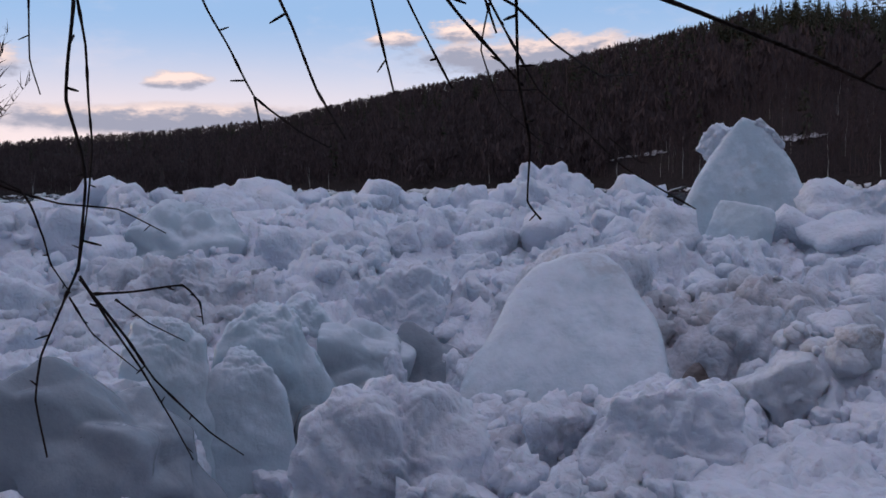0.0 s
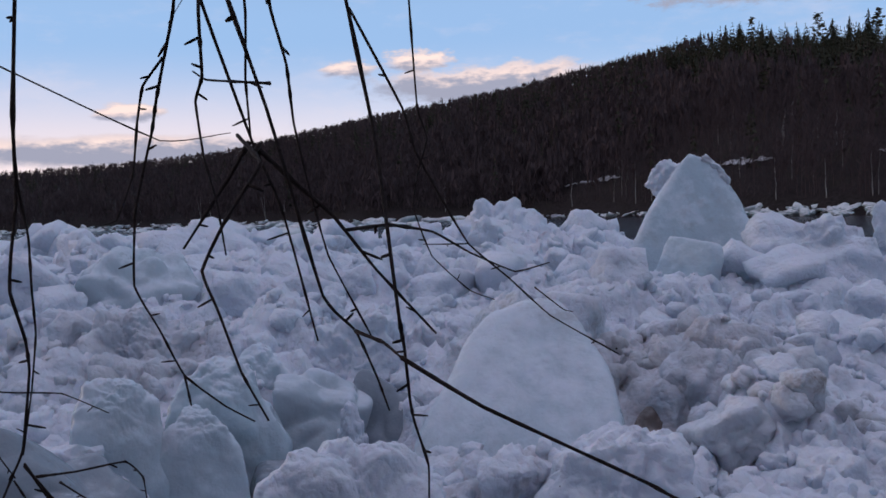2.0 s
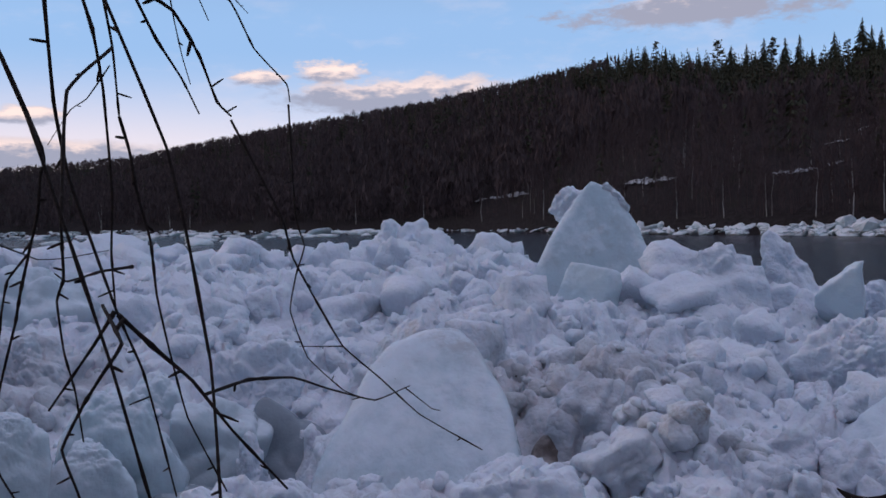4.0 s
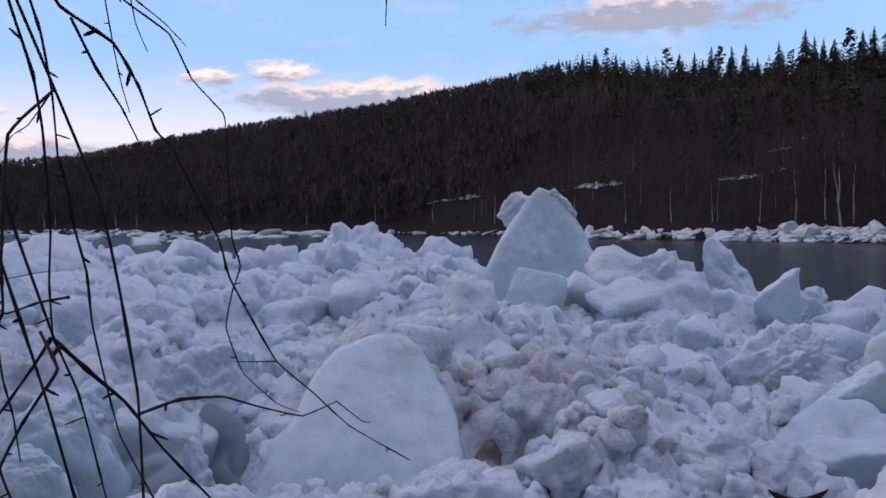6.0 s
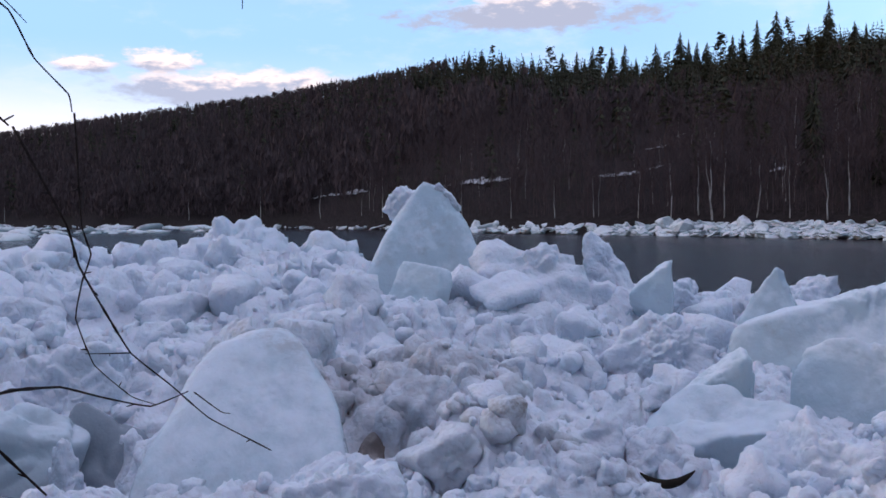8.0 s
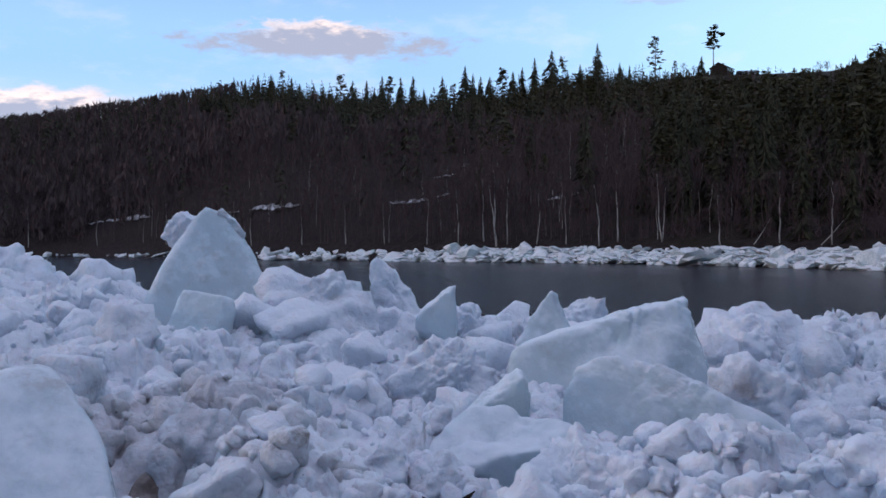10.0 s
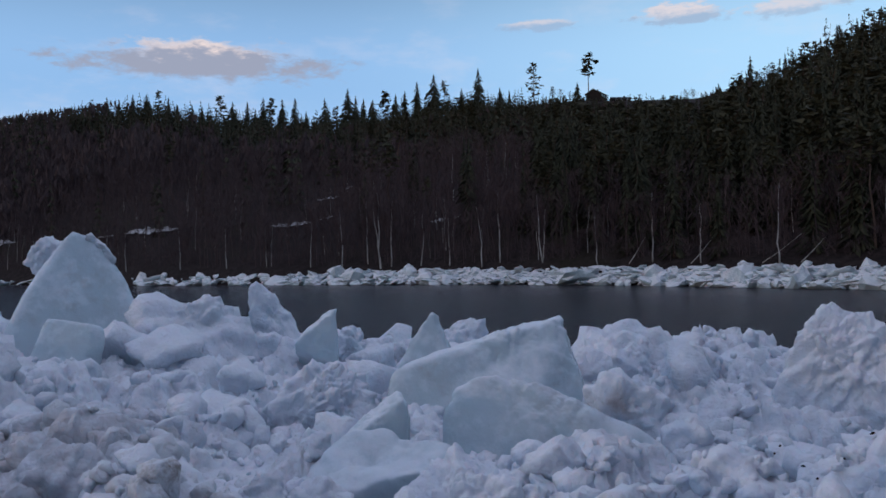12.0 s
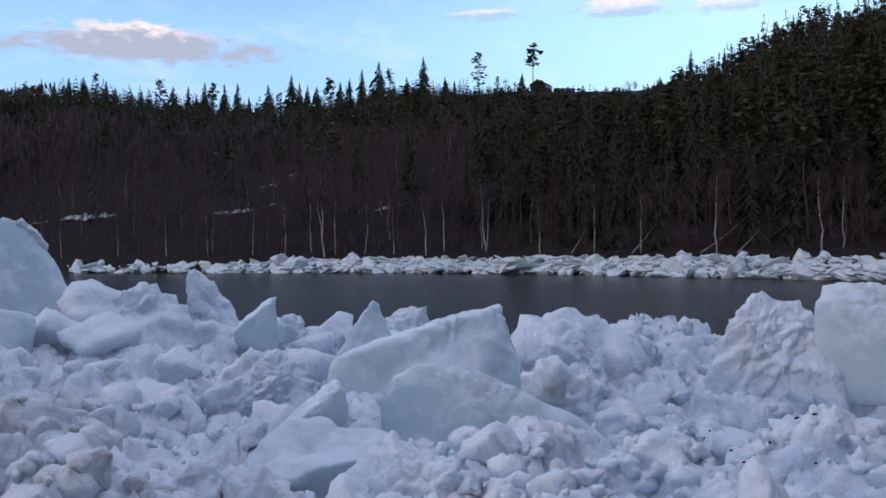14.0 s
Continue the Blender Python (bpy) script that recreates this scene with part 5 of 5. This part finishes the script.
twig(0.0028, (-0.216, 1.215, 6.014), (-0.214, 1.216, 5.357), (-0.239, 1.205, 4.971), (-0.241, 1.204, 4.866), (-0.250, 1.200, 4.799), (-0.254, 1.199, 4.753), (-0.241, 1.204, 4.692), (-0.239, 1.205, 4.652), (-0.251, 1.200, 4.556), (-0.264, 1.194, 4.523), (-0.293, 1.180, 4.451), (-0.301, 1.176, 4.398), (-0.293, 1.180, 4.327))
twig(0.0023, (-0.217, 1.214, 6.013), (-0.215, 1.215, 5.357), (-0.239, 1.205, 4.971), (-0.239, 1.205, 4.892), (-0.231, 1.208, 4.819), (-0.231, 1.208, 4.753), (-0.230, 1.209, 4.698), (-0.238, 1.206, 4.630), (-0.251, 1.200, 4.549))
twig(0.0018, (-0.234, 1.170, 4.547), (-0.207, 1.182, 4.490), (-0.177, 1.194, 4.433), (-0.147, 1.206, 4.367), (-0.125, 1.214, 4.314))
twig(0.0018, (-0.235, 1.171, 4.544), (-0.190, 1.190, 4.469), (-0.163, 1.201, 4.417), (-0.106, 1.222, 4.347), (-0.068, 1.234, 4.314))
twig(0.0013, (-0.260, 1.191, 4.520), (-0.238, 1.201, 4.473), (-0.191, 1.221, 4.422))
twig(0.0018, (-0.237, 1.197, 4.522), (-0.193, 1.216, 4.522), (-0.138, 1.237, 4.527), (-0.119, 1.243, 4.505), (-0.116, 1.244, 4.476))
twig(0.0018, (-0.449, 1.080, 4.735), (-0.314, 1.158, 4.653), (-0.262, 1.183, 4.632), (-0.202, 1.209, 4.623), (-0.152, 1.229, 4.592))
twig(0.0013, (-0.204, 1.194, 4.516), (-0.170, 1.207, 4.485), (-0.132, 1.222, 4.460))
twig(0.0018, (-0.436, 1.086, 4.731), (-0.297, 1.163, 4.649), (-0.278, 1.173, 4.594), (-0.272, 1.176, 4.561), (-0.254, 1.184, 4.525))
twig(0.0018, (-0.246, 1.169, 5.963), (-0.245, 1.169, 5.332), (-0.269, 1.158, 4.962), (-0.269, 1.158, 4.880), (-0.272, 1.157, 4.797), (-0.264, 1.161, 4.757))
twig(0.0024, (0.087, 0.920, 5.606), (0.117, 0.920, 5.420), (0.109, 0.920, 5.274), (0.126, 0.920, 5.207), (0.135, 0.920, 5.150), (0.139, 0.920, 5.084))
twig(0.0024, (0.065, 0.920, 5.605), (0.096, 0.920, 5.419), (0.088, 0.920, 5.274), (0.117, 0.920, 5.167), (0.125, 0.920, 5.110), (0.130, 0.920, 5.013), (0.127, 0.920, 4.955), (0.129, 0.920, 4.903))
twig(0.0024, (0.049, 0.920, 5.604), (0.080, 0.920, 5.418), (0.071, 0.920, 5.273), (0.079, 0.920, 5.099), (0.091, 0.920, 5.025), (0.116, 0.920, 4.944), (0.131, 0.920, 4.897), (0.152, 0.920, 4.844), (0.162, 0.920, 4.803), (0.180, 0.920, 4.720))
twig(0.0026, (0.131, 0.920, 4.897), (0.167, 0.920, 4.861), (0.199, 0.920, 4.831), (0.235, 0.920, 4.782), (0.286, 0.920, 4.723))
twig(0.0024, (0.128, 0.920, 4.900), (0.108, 0.920, 4.869), (0.063, 0.920, 4.807))
twig(0.0019, (0.139, 0.920, 5.084), (0.147, 0.920, 5.053), (0.153, 0.920, 5.012), (0.164, 0.920, 4.966), (0.168, 0.920, 4.914), (0.178, 0.920, 4.861), (0.193, 0.920, 4.796), (0.228, 0.920, 4.723))
twig(0.0019, (0.211, 0.920, 4.818), (0.242, 0.980, 4.820), (0.280, 1.040, 4.810), (0.316, 1.100, 4.784), (0.366, 1.160, 4.757), (0.410, 1.220, 4.762))
twig(0.0024, (0.139, 1.500, 5.146), (0.214, 1.500, 4.990), (0.231, 1.500, 4.923), (0.262, 1.500, 4.860), (0.307, 1.500, 4.777), (0.368, 1.500, 4.721), (0.429, 1.500, 4.661), (0.531, 1.500, 4.598))
twig(0.0018, (0.231, 1.500, 5.169), (0.237, 1.500, 4.990), (0.250, 1.500, 4.941), (0.235, 1.500, 4.895), (0.224, 1.500, 4.837), (0.250, 1.500, 4.760), (0.306, 1.500, 4.705), (0.344, 1.500, 4.689))
twig(0.0036, (-0.017, 1.290, 5.833), (0.022, 1.303, 5.578), (0.012, 1.299, 5.372), (0.028, 1.305, 5.326), (0.096, 1.323, 5.278), (0.128, 1.331, 5.218), (0.150, 1.336, 5.153), (0.169, 1.339, 5.132))
twig(0.0026, (0.035, 1.332, 5.316), (0.066, 1.341, 5.245), (0.099, 1.349, 5.188), (0.121, 1.354, 5.138))
twig(0.0017, (0.047, 1.327, 5.861), (0.091, 1.339, 5.597), (0.079, 1.336, 5.383), (0.092, 1.339, 5.277), (0.102, 1.341, 5.220), (0.112, 1.344, 5.179))
twig(0.0022, (0.054, 1.333, 5.865), (0.097, 1.344, 5.599), (0.086, 1.341, 5.385), (0.108, 1.346, 5.345), (0.169, 1.359, 5.299), (0.200, 1.365, 5.232), (0.244, 1.371, 5.182), (0.248, 1.372, 5.156))
twig(0.0012, (-0.000, 1.346, 5.208), (-0.030, 1.337, 5.161), (-0.051, 1.329, 5.144), (-0.080, 1.319, 5.095))
twig(0.0012, (-0.263, 1.210, 5.035), (-0.090, 1.293, 4.938), (-0.004, 1.324, 4.947))
twig(0.0017, (0.456, 1.393, 5.936), (0.511, 1.391, 5.643), (0.501, 1.392, 5.415), (0.498, 1.392, 5.362), (0.496, 1.392, 5.321))
twig(0.0017, (0.081, 1.332, 5.866), (0.126, 1.342, 5.599), (0.114, 1.340, 5.385), (0.124, 1.342, 5.311), (0.140, 1.345, 5.269))
twig(0.0012, (0.128, 1.331, 5.342), (0.166, 1.338, 5.311), (0.196, 1.344, 5.278))
twig(0.0013, (0.307, 1.500, 4.777), (0.260, 1.500, 4.778), (0.237, 1.500, 4.779))
twig(0.0013, (0.406, 1.500, 4.706), (0.449, 1.500, 4.670), (0.464, 1.500, 4.666))
twig(0.0019, (0.117, 0.920, 4.906), (0.152, 0.860, 4.877), (0.137, 0.850, 4.851), (0.124, 0.840, 4.828), (0.108, 0.830, 4.792), (0.123, 0.820, 4.759), (0.141, 0.810, 4.714), (0.163, 0.800, 4.678))
twig(0.0014, (0.158, 0.880, 4.944), (0.140, 0.850, 4.942), (0.129, 0.800, 4.937), (0.119, 0.800, 4.944))
twig(0.0017, (0.135, 0.920, 5.149), (0.113, 0.860, 5.100), (0.126, 0.800, 4.988), (0.126, 0.800, 4.961), (0.126, 0.800, 4.939), (0.120, 0.800, 4.921), (0.124, 0.800, 4.880), (0.132, 0.800, 4.846), (0.137, 0.800, 4.805))
twig(0.0017, (-0.195, 0.870, 5.548), (0.015, 0.840, 5.248), (0.105, 0.820, 5.048), (0.103, 0.820, 5.023), (0.100, 0.820, 4.994), (0.091, 0.820, 4.959), (0.083, 0.820, 4.927), (0.078, 0.820, 4.902), (0.072, 0.820, 4.881), (0.061, 0.820, 4.839), (0.057, 0.820, 4.783), (0.075, 0.820, 4.748), (0.093, 0.820, 4.711), (0.124, 0.820, 4.686), (0.147, 0.820, 4.673))
twig(0.0012, (0.090, 0.820, 4.959), (0.073, 0.820, 4.938), (0.067, 0.820, 4.911), (0.061, 0.820, 4.869), (0.046, 0.820, 4.835), (0.027, 0.820, 4.830))
twig(0.0012, (0.093, 0.820, 4.711), (0.097, 0.820, 4.687))
twig(0.0014, (0.137, 0.720, 5.286), (0.237, 0.700, 5.036), (0.267, 0.680, 4.886), (0.284, 0.620, 4.775), (0.284, 0.642, 4.755), (0.284, 0.663, 4.720), (0.284, 0.685, 4.702), (0.290, 0.707, 4.668), (0.288, 0.728, 4.634), (0.296, 0.750, 4.622))
twig(0.0014, (0.286, 0.600, 4.757), (0.306, 0.594, 4.745), (0.328, 0.589, 4.732), (0.362, 0.583, 4.716), (0.408, 0.577, 4.694), (0.433, 0.571, 4.680), (0.455, 0.566, 4.669), (0.466, 0.560, 4.661))
twig(0.0013, (0.158, 0.660, 5.057), (0.212, 0.640, 4.895), (0.239, 0.640, 4.787), (0.257, 0.640, 4.766), (0.268, 0.640, 4.739), (0.274, 0.640, 4.720))
twig(0.0013, (0.257, 0.640, 4.766), (0.275, 0.620, 4.762), (0.286, 0.600, 4.757))


# ---------------------------------------------------------------- small things on the ice
def bark_piece():
    n = 14
    v, f = [], []
    for i in range(n):
        u = i / (n - 1) * 2 - 1
        w = 0.055 * (1 - abs(u) ** 3) + 0.012
        for j in range(8):
            t = 2 * math.pi * j / 8
            v.append((0.19 * u, 0.6 * w * math.cos(t), 0.09 * u * u + 0.02 * u + 0.5 * w * math.sin(t) + 0.006 * noise.noise((u * 6, j, 0))))
    for i in range(n - 1):
        for j in range(8):
            k = (j + 1) % 8
            f.append((i * 8 + j, (i + 1) * 8 + j, (i + 1) * 8 + k, i * 8 + k))
    f += [tuple(range(8)), tuple((n - 1) * 8 + j for j in range(8))[::-1]]
    ob = new("bark_piece", mesh_of("bark_piece", np.array(v), f, BARK_PIECE))
    ob.location, ob.rotation_euler = (3.44, 5.58, max(field_height(3.44 + dx, 5.58 - 0.5 * dx + dy) for dx in (-0.16, 0, 0.16) for dy in (-0.06, 0.06)) + 0.02), (0, 0, radians(-28))
    tagged(ob, "dark curved piece of bark lying on the ice", "bark")


bark_piece()


def bark_bits():
    """Crumbs of bark and twig blown onto the ice."""
    rng = np.random.default_rng(14)
    vs, fs, at = [], [], 0
    for cx, cy, spread, count in ((7.6, 4.6, 0.25, 12), (6.9, 3.9, 0.3, 8), (5.6, 4.4, 0.3, 5), (9.6, 5.9, 0.3, 4), (2.0, 7.9, 0.4, 6), (8.0, 3.6, 0.4, 8)):
        for _ in range(count):
            x, y = cx + rng.normal(0, spread), cy + rng.normal(0, spread)
            along = Vector((rng.normal(), rng.normal(), 0.1)).normalized() * rng.uniform(0.008, 0.028)
            p = Vector((x, y, field_height(x, y) + 0.05))
            v, f = tube([p - along, p, p + along], (0.005, 0.011, 0.004), 5)
            vs.append(v)
            fs += [tuple(i + at for i in q) for q in f]
            at += len(v)
    ob = new("bark_bits", mesh_of("bark_bits", np.concatenate(vs), fs, BARK_PIECE))
    tagged(ob, "dark crumbs of bark scattered over the ice", "debris", kind="stuff")


bark_bits()
